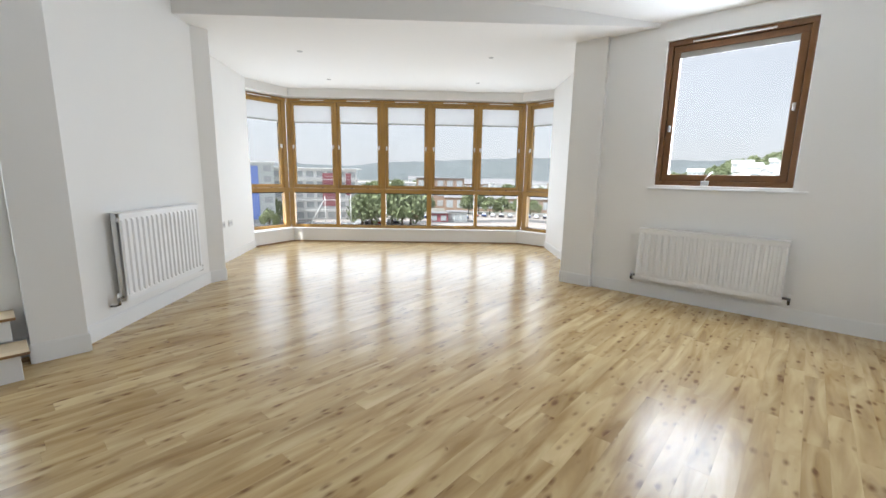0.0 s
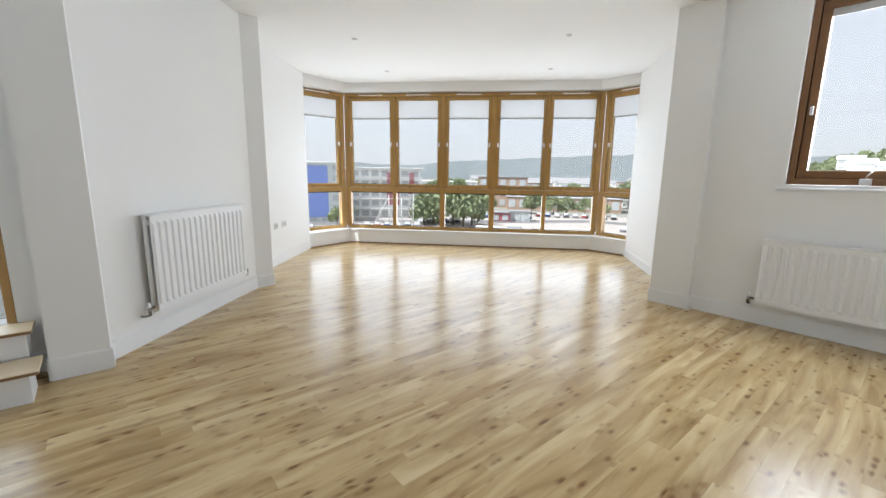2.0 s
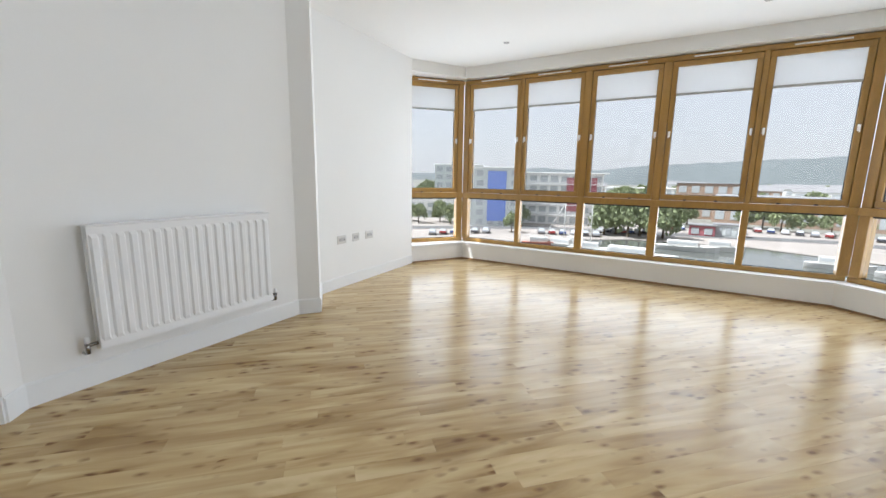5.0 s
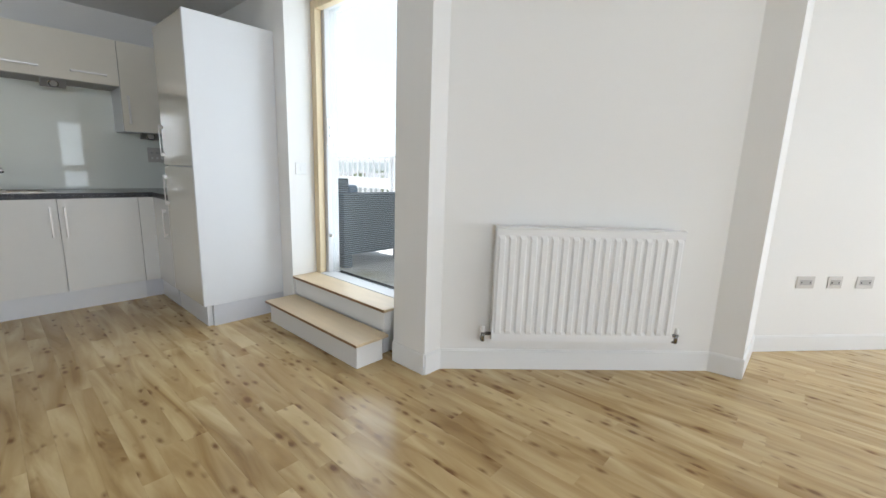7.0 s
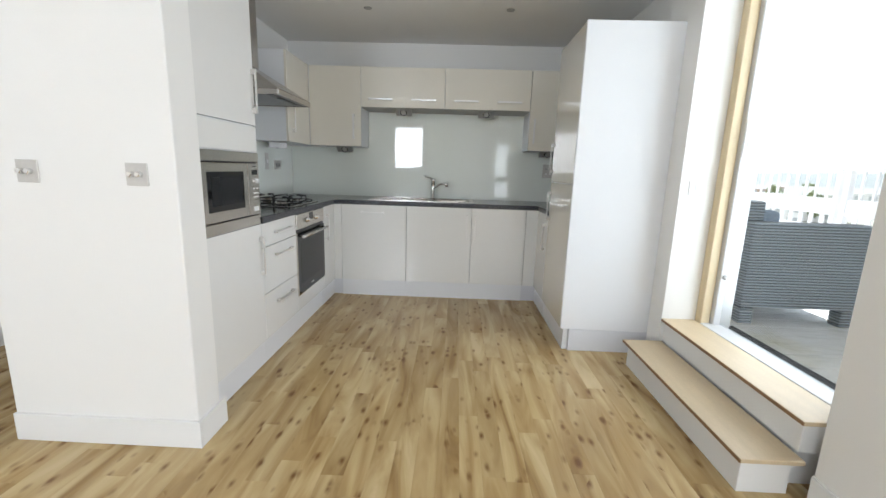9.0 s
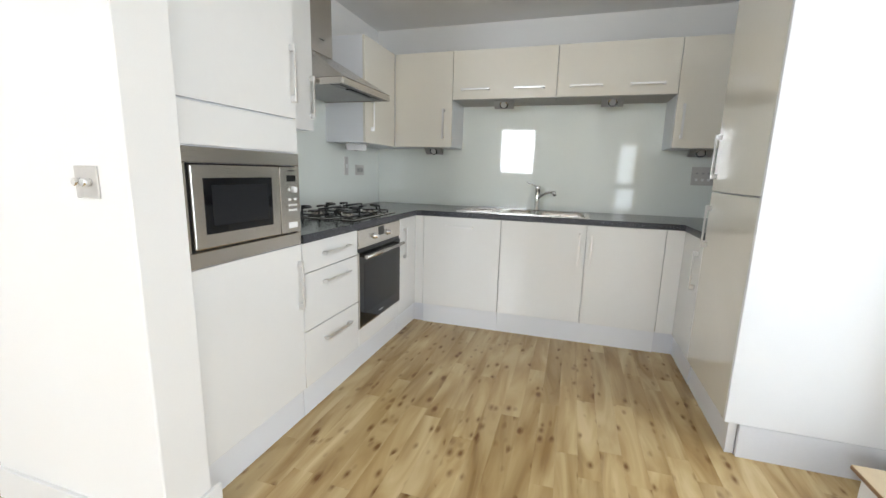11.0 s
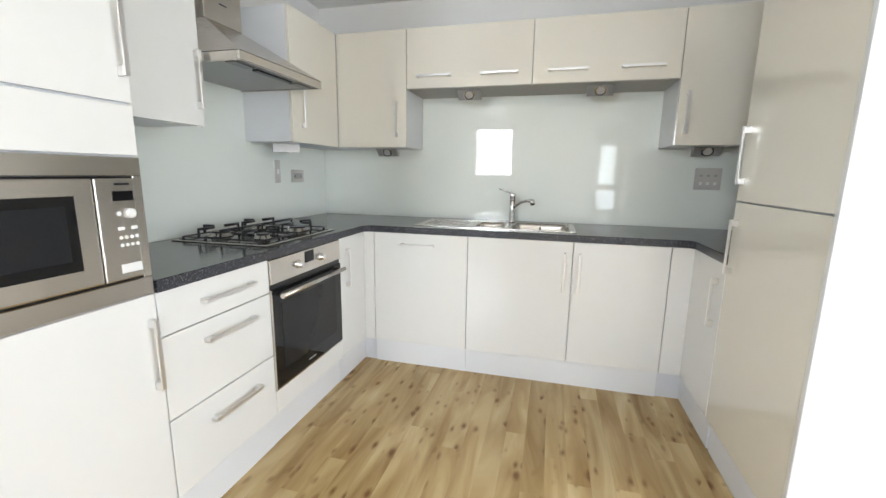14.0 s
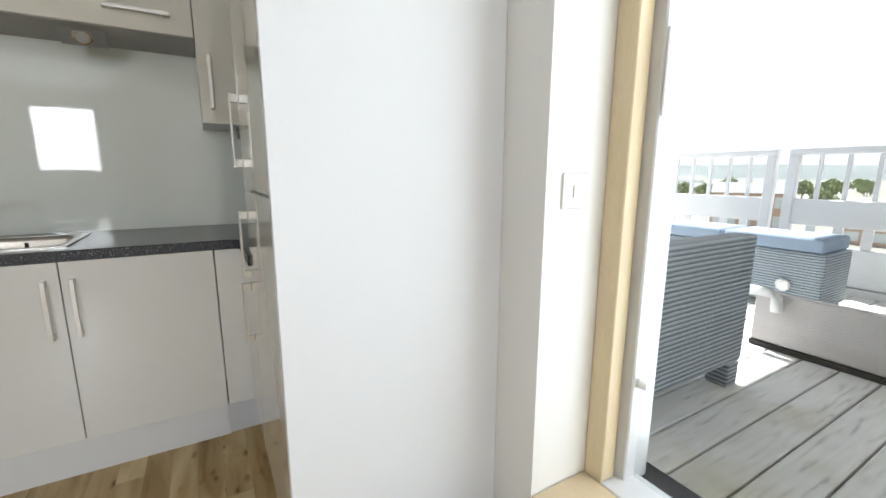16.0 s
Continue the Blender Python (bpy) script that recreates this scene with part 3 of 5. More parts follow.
window_run("window_2", LA, (CA[0] - 0.0, CA[1] - 0.0), [0.04, (Vector(CA) - Vector(LA)).length - 0.055], "narrow oak side window of the bay", [1, 1], 0)
RB = (-2.95, 6.42)
window_run("window_3", (CB[0], CB[1]), RB, [0.055, 0.86], "narrow oak side window of the bay", [1, 1], 0)
sill = prism([(IN_L[0] + 0.012, IN_L[1] - 0.02), (BAY_A[0] + 0.014, BAY_A[1] - 0.006), (BAY_B[0] + 0.006, BAY_B[1] - 0.014), (IN_R[0] + 0.02, IN_R[1] - 0.016), (-3.1, 6.6), (-3.9, 6.60), (-6.9, 3.78), (-6.88, 2.80)], 0.207, 0.234)
structure("window_sill", sill, TRIM)
structure("baseboard", prism([(IN_L[0] + 0.006, IN_L[1] - 0.01), (BAY_A[0] + 0.008, BAY_A[1] - 0.003), (BAY_B[0] + 0.003, BAY_B[1] - 0.008), (IN_R[0] + 0.01, IN_R[1] - 0.008), (IN_R[0], IN_R[1] + 0.004), (BAY_B[0] - 0.001, BAY_B[1] + 0.002), (BAY_A[0] - 0.002, BAY_A[1] + 0.001), (IN_L[0] - 0.004, IN_L[1])], 0.001, 0.02), EDGE)

# side window
sw = thing("window_4", ((WX0 + WX1) / 2, NORTH, WZ0), 0, "single brown oak window with a small metal handle", kind="structure")
bm = bmesh.new()
f = 0.045
box(WX0 + 0.002, WX1 - 0.002, NORTH + 0.03, NORTH + 0.12, WZ1 - f - 0.002, WZ1 - 0.002, 0.003, bm=bm)
box(WX0 + 0.002, WX1 - 0.002, NORTH + 0.03, NORTH + 0.12, WZ0 + 0.002, WZ0 + f, 0.003, bm=bm)
box(WX0 + 0.002, WX0 + f, NORTH + 0.03, NORTH + 0.12, WZ0 + f, WZ1 - f - 0.002, 0.003, bm=bm)
box(WX1 - f, WX1 - 0.002, NORTH + 0.03, NORTH + 0.12, WZ0 + f, WZ1 - f - 0.002, 0.003, bm=bm)
for q in ((WX0 + f - 0.004, WX0 + f + 0.018, WZ0 + f, WZ1 - f), (WX1 - f - 0.018, WX1 - f + 0.004, WZ0 + f, WZ1 - f), (WX0 + f + 0.019, WX1 - f - 0.019, WZ0 + f - 0.004, WZ0 + f + 0.018), (WX0 + f + 0.019, WX1 - f - 0.019, WZ1 - f - 0.020, WZ1 - f)):
    box(q[0], q[1], NORTH + 0.112, NORTH + 0.119, q[2], q[3], bm=bm)
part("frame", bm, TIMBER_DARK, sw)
bm = bmesh.new()
a0, a1, b0, b1, s = WX0 + f + 0.004, WX1 - f - 0.004, WZ0 + f + 0.004, WZ1 - f - 0.006, 0.055
box(a0, a1, NORTH + 0.045, NORTH + 0.11, b0, b0 + s, 0.004, bm=bm)
box(a0, a1, NORTH + 0.045, NORTH + 0.11, b1 - s, b1, 0.004, bm=bm)
box(a0, a0 + s, NORTH + 0.045, NORTH + 0.11, b0 + s, b1 - s, 0.004, bm=bm)
box(a1 - s, a1, NORTH + 0.045, NORTH + 0.11, b0 + s, b1 - s, 0.004, bm=bm)
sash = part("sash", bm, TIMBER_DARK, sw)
bm = box(a0 + s + 0.001, a1 - s - 0.001, NORTH + 0.075, NORTH + 0.081, b0 + s + 0.001, b1 - s - 0.001)
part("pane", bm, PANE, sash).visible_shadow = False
# Grey strip laid in for the shaded band at the rolled-up blind.
bm = box(a0 + s, a1 - s, NORTH + 0.060, NORTH + 0.066, b1 - s - 0.05, b1 - s)
part("blind_roll", bm, GREYF, sw, "grey strip for the shade under a rolled-up blind")
bm = tube([(WX0 + 0.20, NORTH + 0.022, WZ1 - 0.035), (WX1 - 0.26, NORTH + 0.022, WZ1 - 0.035)], 0.008)
part("trickle_vent", bm, WHITEP, sw, "slim white trickle vent")
bm = bmesh.new()
hx = (WX0 + WX1) / 2 - 0.10
box(hx - 0.03, hx + 0.03, NORTH + 0.0, NORTH + 0.045, WZ0 + 0.006, WZ0 + 0.05, 0.004, bm=bm)
tube([(hx, NORTH + 0.0, WZ0 + 0.045), (hx + 0.005, NORTH - 0.01, WZ0 + 0.07), (hx + 0.05, NORTH + 0.02, WZ0 + 0.13)], 0.004, bm=bm, sides=6)
part("stay", bm, HANDLE, sash, "metal window stay")
for hz, hxx in ((WZ0 + 0.50, a0 + 0.03), (WZ0 + 0.62, a1 - 0.03)):
    bm = box(hxx - 0.01, hxx + 0.01, NORTH + 0.02, NORTH + 0.046, hz, hz + 0.06, 0.003)
    part("catch", bm, HANDLE, sash)
bm = box(-1.175, 0.025, NORTH - 0.018, NORTH + 0.0, 1.078, 1.098, 0.004)
box(WX0, WX1, NORTH, NORTH + 0.03, 1.078, 1.098, bm=bm)
structure("window_sill", bm, TRIM)


# ---- radiators ----
def radiator(at, turn, L, z0, z1, label, flutes, pipe_h=0.0):
    """A fluted panel radiator along +x of its own, with its front towards +y."""
    th = thing("radiator", at, turn, label, "radiator", "radiators")
    bm = bmesh.new()
    n = flutes
    step = L / n
    y = 0.105
    prof = []
    for i in range(n):
        c = i * step
        prof += [(c, y - 0.011), (c + step * 0.13, y - 0.011), (c + step * 0.30, y), (c + step * 0.70, y), (c + step * 0.87, y - 0.011)]
    prof.append((L, y - 0.011))
    t = bmesh.new()
    zt0, zt1 = z0 + 0.045, z1 - 0.045
    rows = []
    for z, k in ((z0 + 0.004, 0.0), (zt0, 0.0), (zt0 + 0.02, 1.0), (zt1 - 0.02, 1.0), (zt1, 0.0), (z1 - 0.004, 0.0)):
        rows.append([t.verts.new((x, yy if k else y - 0.006, z)) for x, yy in prof])
    for r0, r1 in zip(rows, rows[1:]):
        for i in range(len(prof) - 1):
            t.faces.new((r0[i], r0[i + 1], r1[i + 1], r1[i])).smooth = False
    part("front_panel", t, ENAMEL, th, local=True)
    part("back_panel", box(0.03, L - 0.03, 0.028, 0.04, z0 + 0.01, z1 - 0.01, 0.003), ENAMEL, th, local=True)
    part("top_grille", box(-0.003, L + 0.003, 0.022, y + 0.002, z1 - 0.008, z1, 0.004), ENAMEL, th, local=True)
    for sx in (0.016, L - 0.016):
        bm = tube([(sx, 0.050, z0 + 0.0), (sx, 0.050, z1 - 0.010)], 0.017)
        part("end_pipe", bm, ENAMEL, th, local=True)
        part("link", box(sx - 0.010, sx + 0.010, 0.066, y - 0.008, z1 - 0.07, z1 - 0.035, 0.003), ENAMEL, th, local=True)
    for sx, sg in ((0.0, -1), (L, 1)):
        bm = bmesh.new()
        tube([(sx, 0.065, z0 + 0.035), (sx + sg * 0.055, 0.065, z0 + 0.035)], 0.010, bm=bm)
        tube([(sx + sg * 0.045, 0.065, z0 + 0.045), (sx + sg * 0.045, 0.065, z0 - 0.01)], 0.011, bm=bm)
        tube([(sx + sg * 0.045, 0.065, z0 - 0.008), (sx + sg * 0.045, 0.03, z0 - 0.02), (sx + sg * 0.045, -0.002, z0 - 0.02)], 0.007, bm=bm)
        v = part("valve", bm, CHROME_DARK, th, "chrome radiator valve", local=True)
        bm = lathe([(0.011, 0), (0.012, 0.005), (0.010, 0.03), (0.004, 0.034)], at=(sx + sg * 0.045, 0.065, z0 + 0.045), sides=12)
        part("valve_cap", bm, WHITEP, v, local=True)
    for sx in (L * 0.2, L * 0.8):
        part("bracket", box(sx - 0.02, sx + 0.02, -0.001, 0.027, z0 + 0.08, z1 - 0.08, 0.002), ENAMEL, th, local=True)
    return th


vd = (Vector(B1) - Vector(B0)).normalized()
rp = Vector(B0) + vd * 0.285
# its front must look into the room, so it runs from the far end back
rq = Vector(B0) + vd * (0.285 + 1.055)
radiator((rq.x, rq.y, 0), math.degrees(math.atan2(-vd.y, -vd.x)) , 1.055, 0.215, 0.872, "white fluted panel radiator on the slanting wall", 18)
radiator((-0.03, NORTH, 0), 180, 1.155, 0.183, 0.700, "long low white fluted panel radiator under the side window", 20)


# ---- plates on walls ----
def plate(at, turn, w, h, label, kind, category="socket"):
    """A metal plate on a wall; its front is towards -y of its own."""
    th = thing(kind, at, turn, label, category)
    part("plate", box(-w / 2, w / 2, -0.006, 0.0, -h / 2, h / 2, 0.002), PLATE if "steel" in label else WHITEP, th, local=True)
    if kind == "wall_socket":
        part("insert", box(-w * 0.34, w * 0.34, -0.008, -0.006, -h * 0.22, h * 0.22, 0.001), SATIN, th, local=True)
        for sx in (-0.12, 0.12):
            part("slot", box(w * sx * 2 - 0.004, w * sx * 2 + 0.004, -0.0085, -0.008, -0.006, 0.004), BLACKM, th, local=True)
    elif kind == "dimmer_switch":
        for sx in (-0.018, 0.014):
            bm = lathe([(0.011, 0), (0.011, 0.018), (0.009, 0.020)], sides=14, m=Matrix.Rotation(radians(90), 4, "X"))
            bmesh.ops.translate(bm, vec=(sx, -0.006, 0), verts=bm.verts)
            part("knob", bm, CHROME, th, local=True)
    elif kind == "switch_panel":
        for i in range(3):
            x = (i - 1) * w * 0.27
            part("rocker", box(x - 0.009, x + 0.009, -0.010, -0.006, 0.014, 0.026, 0.001), SATIN, th, local=True)
            part("rocker", box(x - 0.008, x + 0.008, -0.010, -0.006, -0.038, -0.020, 0.001), WHITEP, th, local=True)
    else:
        part("rocker", box(-0.010, 0.010, -0.010, -0.006, -0.016, 0.016, 0.001), WHITEP, th, local=True)
    return th


qv = (Vector(C1) - Vector(IN_L)).normalized()
for q, lab in ((1.35, "double"), (1.125, "aerial"), (0.89, "double")):
    base = Vector((-6.46, 2.88)) - qv * 0 + qv * q
    # keep it on the face of the wall
    wn_ = Vector((-qv.y, qv.x))
    k = (Vector(IN_L) - base).dot(wn_)
    pt = base + wn_ * k
    plate((pt.x, pt.y, 0.495), math.degrees(math.atan2(qv.y, qv.x)) + 180, 0.135 if lab != "aerial" else 0.11, 0.085, "brushed steel %s socket plate low on a white wall" % lab, "wall_socket")
plate((-0.372, 0.0, 1.148), 180, 0.086, 0.086, "brushed steel dimmer switch with knobs on the end wall", "dimmer_switch", "switch")
plate((-0.797, 0.0, 1.148), 180, 0.086, 0.086, "brushed steel dimmer switch with knobs on the end wall", "dimmer_switch", "switch")
plate((-3.43, DOOR0, 1.14), 180, 0.088, 0.088, "white light switch beside the terrace door", "light_switch", "switch")


# ---- ceiling spots ----
def spot(x, y, z):
    th = thing("ceiling_spot", (x, y, z), 0, "small recessed ceiling downlight, switched off", "downlight", "recessed ceiling lights")
    bm = lathe([(0.022, -0.0005), (0.032, -0.0005), (0.032, -0.003), (0.028, -0.006), (0.022, -0.005)], sides=24)
    part("rim", bm, SATIN, th, local=True)
    part("lens", lathe([(0.001, -0.0035), (0.0215, -0.0035), (0.0215, -0.001), (0.001, -0.001)], sides=20), LENS, th, local=True)


for x, y in ((-4.60, 2.73), (-3.01, 4.30), (-5.57, 3.75), (-3.94, 5.28)):
    spot(x, y, H_BAY)
for x, y in ((-1.27, -1.90), (-2.365, -1.885)):
    spot(x, y, H_KIT)


# ---- steps and terrace door ----
st = thing("door_steps", (-3.3, -0.4, 0), 0, "two steps with pale wooden treads and white risers", "steps")
part("lower_riser", box(-3.33, -3.136, -0.965, 0.10, 0.0, 0.152, 0.002), TRIM, st)
part("lower_tread", box(-3.345, -3.105, -0.975, 0.138, 0.1525, 0.170, 0.002), PLY, st)
part("lower_tread_edge", box(-3.1045, -3.1015, -0.973, 0.138, 0.154, 0.1685), EDGE, st)
bm = box(-3.52, -3.355, -0.984, 0.085, 0.171, 0.299, 0.002)
part("upper_riser", bm, TRIM, st)
part("upper_tread", box(-3.535, -3.333, -0.985, 0.11, 0.3, 0.318, 0.002), PLY, st)
part("upper_tread_edge", box(-3.3325, -3.3295, -0.98, 0.11, 0.3015, 0.3165), EDGE, st)

dr = thing("door_1", (-3.6, -0.4, 0.3), 0, "terrace doorway standing open, with a grey frame and timber toned for light and shade", kind="structure")
part("timber_post", box(-3.595, -3.54, DOOR0 + 0.001, -0.925, 0.302, DOOR_TOP, 0.003), PINE, dr)
# Darker copy of the timber, coloured as this jamb looks in shade.
part("timber_post", box(-3.595, -3.54, DOOR1 - 0.04, DOOR1 - 0.001, 0.302, DOOR_TOP, 0.003), PINE_SHADED, dr)
part("head", box(-3.595, -3.54, -0.924, DOOR1 - 0.041, DOOR_TOP - 0.06, DOOR_TOP - 0.001, 0.003), PINE, dr)
part("outer_frame", box(-3.70, -3.597, DOOR0 + 0.001, -0.893, 0.302, DOOR_TOP, 0.004), ALU, dr)
part("outer_frame", box(-3.70, -3.597, DOOR1 - 0.03, DOOR1 - 0.001, 0.302, DOOR_TOP, 0.004), PINE_SHADED, dr)
part("outer_head", box(-3.70, -3.597, -0.892, DOOR1 - 0.031, DOOR_TOP - 0.05, DOOR_TOP - 0.001, 0.004), ALU, dr)
part("threshold", box(-3.66, -3.536, -0.924, DOOR1 - 0.031, 0.300, 0.322, 0.003), ALU, dr)
part("rubber_strip", box(-3.76, -3.662, -0.95, DOOR1, 0.270, 0.300, 0.003), RUBBER, dr)
part("door_pane", box(-3.640, -3.634, -0.890, DOOR1 - 0.034, 0.325, DOOR_TOP - 0.053), CLEAR, dr).visible_shadow = False
lk = part("lock_plate", box(-3.64, -3.60, -0.8925, -0.885, 1.32, 1.52, 0.003), WHITEP, dr, "white lock plate on the door frame")
part("keyhole", box(-3.627, -3.613, -0.8848, -0.8840, 1.44, 1.465), SATIN, lk)
part("keyhole", box(-3.627, -3.613, -0.8848, -0.8840, 1.38, 1.405), SATIN, lk)
part("catch", lathe([(0.014, 0), (0.014, 0.02), (0.008, 0.028)], sides=12, m=Matrix.Rotation(radians(-90), 4, "X"), at=(-3.62, -0.892, 0.62)), WHITEP, dr)

# ---- kitchen ----
XF, YF, ZT, ZB = -0.885, -2.205, 0.862, 0.152      # fronts of the side and back runs, top and foot of the base doors


def handle(parent, axis, centre, along, length=0.225, out=(0, 1)):
    """A flat bow handle. axis: 'x', 'y' or 'z' along which it lies; out: the way it stands off, in x and y."""
    cx, cy, cz = centre
    o = Vector((out[0], out[1], 0))
    bm = bmesh.new()
    h = length / 2

    def seg(s0, s1, d0, d1, w=0.0075):
        lo, hi = [cx, cy, cz], [cx, cy, cz]
        k = "xyz".index(axis)
        lo[k] += s0
        hi[k] += s1
        for a in range(3):
            if a != k:
                if a < 2 and abs(o[a]) > 0.5:
                    e = sorted((o[a] * d0, o[a] * d1))
                    lo[a], hi[a] = lo[a] + e[0], hi[a] + e[1]
                else:
                    lo[a] -= w
                    hi[a] += w
        box(lo[0], hi[0], lo[1], hi[1], lo[2], hi[2], 0.0015, bm=bm)
    seg(-h, h, 0.022, 0.029)
    seg(-h, -h + 0.026, 0.0003, 0.0225)
    seg(h - 0.026, h, 0.0003, 0.0225)
    return part("handle", bm, HANDLE, parent, "polished metal bow handle")


def front(parent, x0, x1, y0, y1, z0, z1, material=None, name="door", label=""):
    g = 0.001
    k = 0 if abs(x1 - x0) < abs(y1 - y0) else 1
    if k:
        bm = box(x0 + g, x1 - g, y0, y1, z0 + g, z1 - g, 0.0025, seg=2)
    else:
        bm = box(x0, x1, y0 + g, y1 - g, z0 + g, z1 - g, 0.0025, seg=2)
    return part(name, bm, material or DOORW, parent, label)


# side run, from the stub wall inwards
tall = thing("tall_unit", (-0.58, -0.475, 0), 0, "tall white gloss kitchen housing round a built-in microwave", "kitchen cabinet", "kitchen units")
part("body", box(XF + 0.019, KW - 0.001, -0.775, -0.162, 0.0, 2.10, 0.001), CARC, tall)
d = front(tall, XF, XF + 0.018, -0.775, -0.170, ZB, ZT)
handle(d, "z", (XF, -0.750, 0.677), 0, out=(-1, 0))
front(tall, XF, XF + 0.018, -0.775, -0.170, 1.262, 1.398, name="filler_panel")
d = front(tall, XF, XF + 0.018, -0.775, -0.170, 1.403, 2.10)
handle(d, "z", (XF, -0.750, 1.581), 0, out=(-1, 0))

mw = thing("microwave_oven", (XF, -0.476, ZT), 0, "built-in brushed steel microwave oven with a black window", "microwave")
y0, y1, z0, z1 = -0.773, -0.171, 0.866, 1.258
bm = bmesh.new()
box(XF - 0.004, XF + 0.018, y0, y1, z0, z0 + 0.052, 0.002, bm=bm)
box(XF - 0.004, XF + 0.018, y0, y1, z1 - 0.050, z1, 0.002, bm=bm)
box(XF - 0.004, XF + 0.018, y0, y0 + 0.026, z0 + 0.052, z1 - 0.050, 0.002, bm=bm)
box(XF - 0.004, XF + 0.018, y1 - 0.044, y1, z0 + 0.052, z1 - 0.050, 0.002, bm=bm)
part("trim_frame", bm, STEEL, mw)
part("shadow_gap", box(XF + 0.008, XF + 0.0185, y0 + 0.027, y1 - 0.045, z0 + 0.053, z1 - 0.051), BLACKM, mw)
md = part("door", box(XF - 0.012, XF + 0.007, -0.634, y1 - 0.052, z0 + 0.060, z1 - 0.056, 0.005, seg=2), STEEL, mw)
part("window", box(XF - 0.0135, XF - 0.0115, -0.588, -0.268, z0 + 0.108, z1 - 0.098, 0.001), BLACKG, md)
part("mesh_screen", box(XF - 0.0142, XF - 0.0134, -0.565, -0.298, z0 + 0.135, z1 - 0.122), mat("dark_screen", (0.018, 0.019, 0.021), 0.2, vary=0.05, ior=1.3), md)
cp = part("control_panel", box(XF - 0.012, XF + 0.007, y0 + 0.030, -0.637, z0 + 0.060, z1 - 0.056, 0.004, seg=2), STEEL, mw)
part("display", box(XF - 0.0135, XF - 0.0115, -0.735, -0.680, 1.142, 1.168), BLACKG, cp)
part("name_bar", box(XF - 0.0128, XF - 0.0115, -0.728, -0.688, 1.184, 1.189), BLACKM, cp)
part("dial", lathe([(0.014, 0), (0.013, 0.014), (0.010, 0.016)], sides=20, m=Matrix.Rotation(radians(-90), 4, "Y"), at=(XF - 0.012, -0.716, 1.108)), WHITEP, cp)
part("button", lathe([(0.006, 0), (0.006, 0.003)], sides=10, m=Matrix.Rotation(radians(-90), 4, "Y"), at=(XF - 0.012, -0.690, 1.108)), WHITEP, cp)
for yy in (-0.728, -0.692):
    part("button", box(XF - 0.0145, XF - 0.0115, yy - 0.009, yy + 0.009, 1.063, 1.072, 0.001), WHITEP, cp)
for r in range(2):
    for c in range(4):
        yy, zz = -0.732 + c * 0.0145, 1.043 - r * 0.021
        part("button", lathe([(0.0048, 0), (0.0048, 0.003)], sides=8, m=Matrix.Rotation(radians(-90), 4, "Y"), at=(XF - 0.012, yy, zz)), WHITEP, cp)
part("open_button", box(XF - 0.0145, XF - 0.0115, -0.738, -0.680, 0.945, 0.970, 0.001), WHITEP, cp)

dw = thing("drawer_unit", (-0.58, -1.03, 0), 0, "white gloss drawer unit with three drawers", "kitchen cabinet", "kitchen units")
part("body", box(XF + 0.019, KW - 0.001, -1.287, -0.777, 0.0, 0.862), CARC, dw)
for z0, z1, hz in ((0.718, ZT, 0.790), (0.436, 0.715, 0.648), (ZB, 0.433, 0.349)):
    d = front(dw, XF, XF + 0.018, -1.287, -0.777, z0, z1, name="drawer_front")
    handle(d, "y", (XF, -1.058, hz), 0, 0.25, out=(-1, 0))

ov = thing("oven", (-0.6, -1.585, 0), 0, "built-in oven with a steel control panel and a black glass door", "oven")
part("housing", box(XF + 0.021, KW - 0.001, -1.883, -1.289, 0.0, 0.862), CARC, ov)
part("control_panel", box(XF - 0.006, XF + 0.018, -1.882, -1.290, 0.748, 0.858, 0.003), STEEL, ov)
part("clock_display", box(XF - 0.0075, XF - 0.0055, -1.620, -1.545, 0.795, 0.850), BLACKG, ov)
for yy in (-1.49, -1.68):
    part("dial", lathe([(0.020, 0), (0.020, 0.004), (0.015, 0.006), (0.014, 0.024), (0.011, 0.026)], sides=20, m=Matrix.Rotation(radians(-90), 4, "Y"), at=(XF - 0.006, yy, 0.800)), CHROME, ov)
part("vent_gap", box(XF + 0.0, XF + 0.018, -1.880, -1.292, 0.728, 0.747), BLACKM, ov)
od = part("door", box(XF - 0.008, XF + 0.018, -1.882, -1.290, 0.270, 0.727, 0.003), BLACKG, ov)
part("window", box(XF - 0.0092, XF - 0.0078, -1.82, -1.35, 0.345, 0.655), mat("dark_oven_window", (0.018, 0.018, 0.019), 0.07, vary=0.04, ior=1.3), od)
part("side_trim", box(XF - 0.0095, XF + 0.017, -1.2895, -1.2875, 0.268, 0.727), STEEL, od)
part("bottom_trim", box(XF - 0.004, XF + 0.018, -1.882, -1.290, 0.262, 0.2695), STEEL, od)
bm = tube([(XF - 0.045, -1.86, 0.700), (XF - 0.045, -1.31, 0.700)], 0.011, sides=12)
for yy in (-1.835, -1.335):
    tube([(XF - 0.006, yy, 0.700), (XF - 0.045, yy, 0.700)], 0.007, bm=bm, sides=8)
part("handle", bm, STEEL, od, "round steel oven handle")
part("name_bar", box(XF - 0.0095, XF - 0.0078, -1.60, -1.54, 0.300, 0.306), HANDLE, od)
front(ov, XF, XF + 0.018, -1.883, -1.289, ZB, 0.260, name="filler_panel")

cn = thing("corner_base_unit", (-0.6, -2.2, 0), 0, "white gloss corner base unit with a narrow door", "kitchen cabinet", "kitchen units")
part("body", box(XF + 0.019, KW - 0.001, KB + 0.001, -1.885, 0.0, 0.862), CARC, cn)
d = front(cn, XF, XF + 0.018, YF - 0.001, -1.885, ZB, ZT)
handle(d, "z", (XF, -1.962, 0.680), 0, out=(-1, 0))
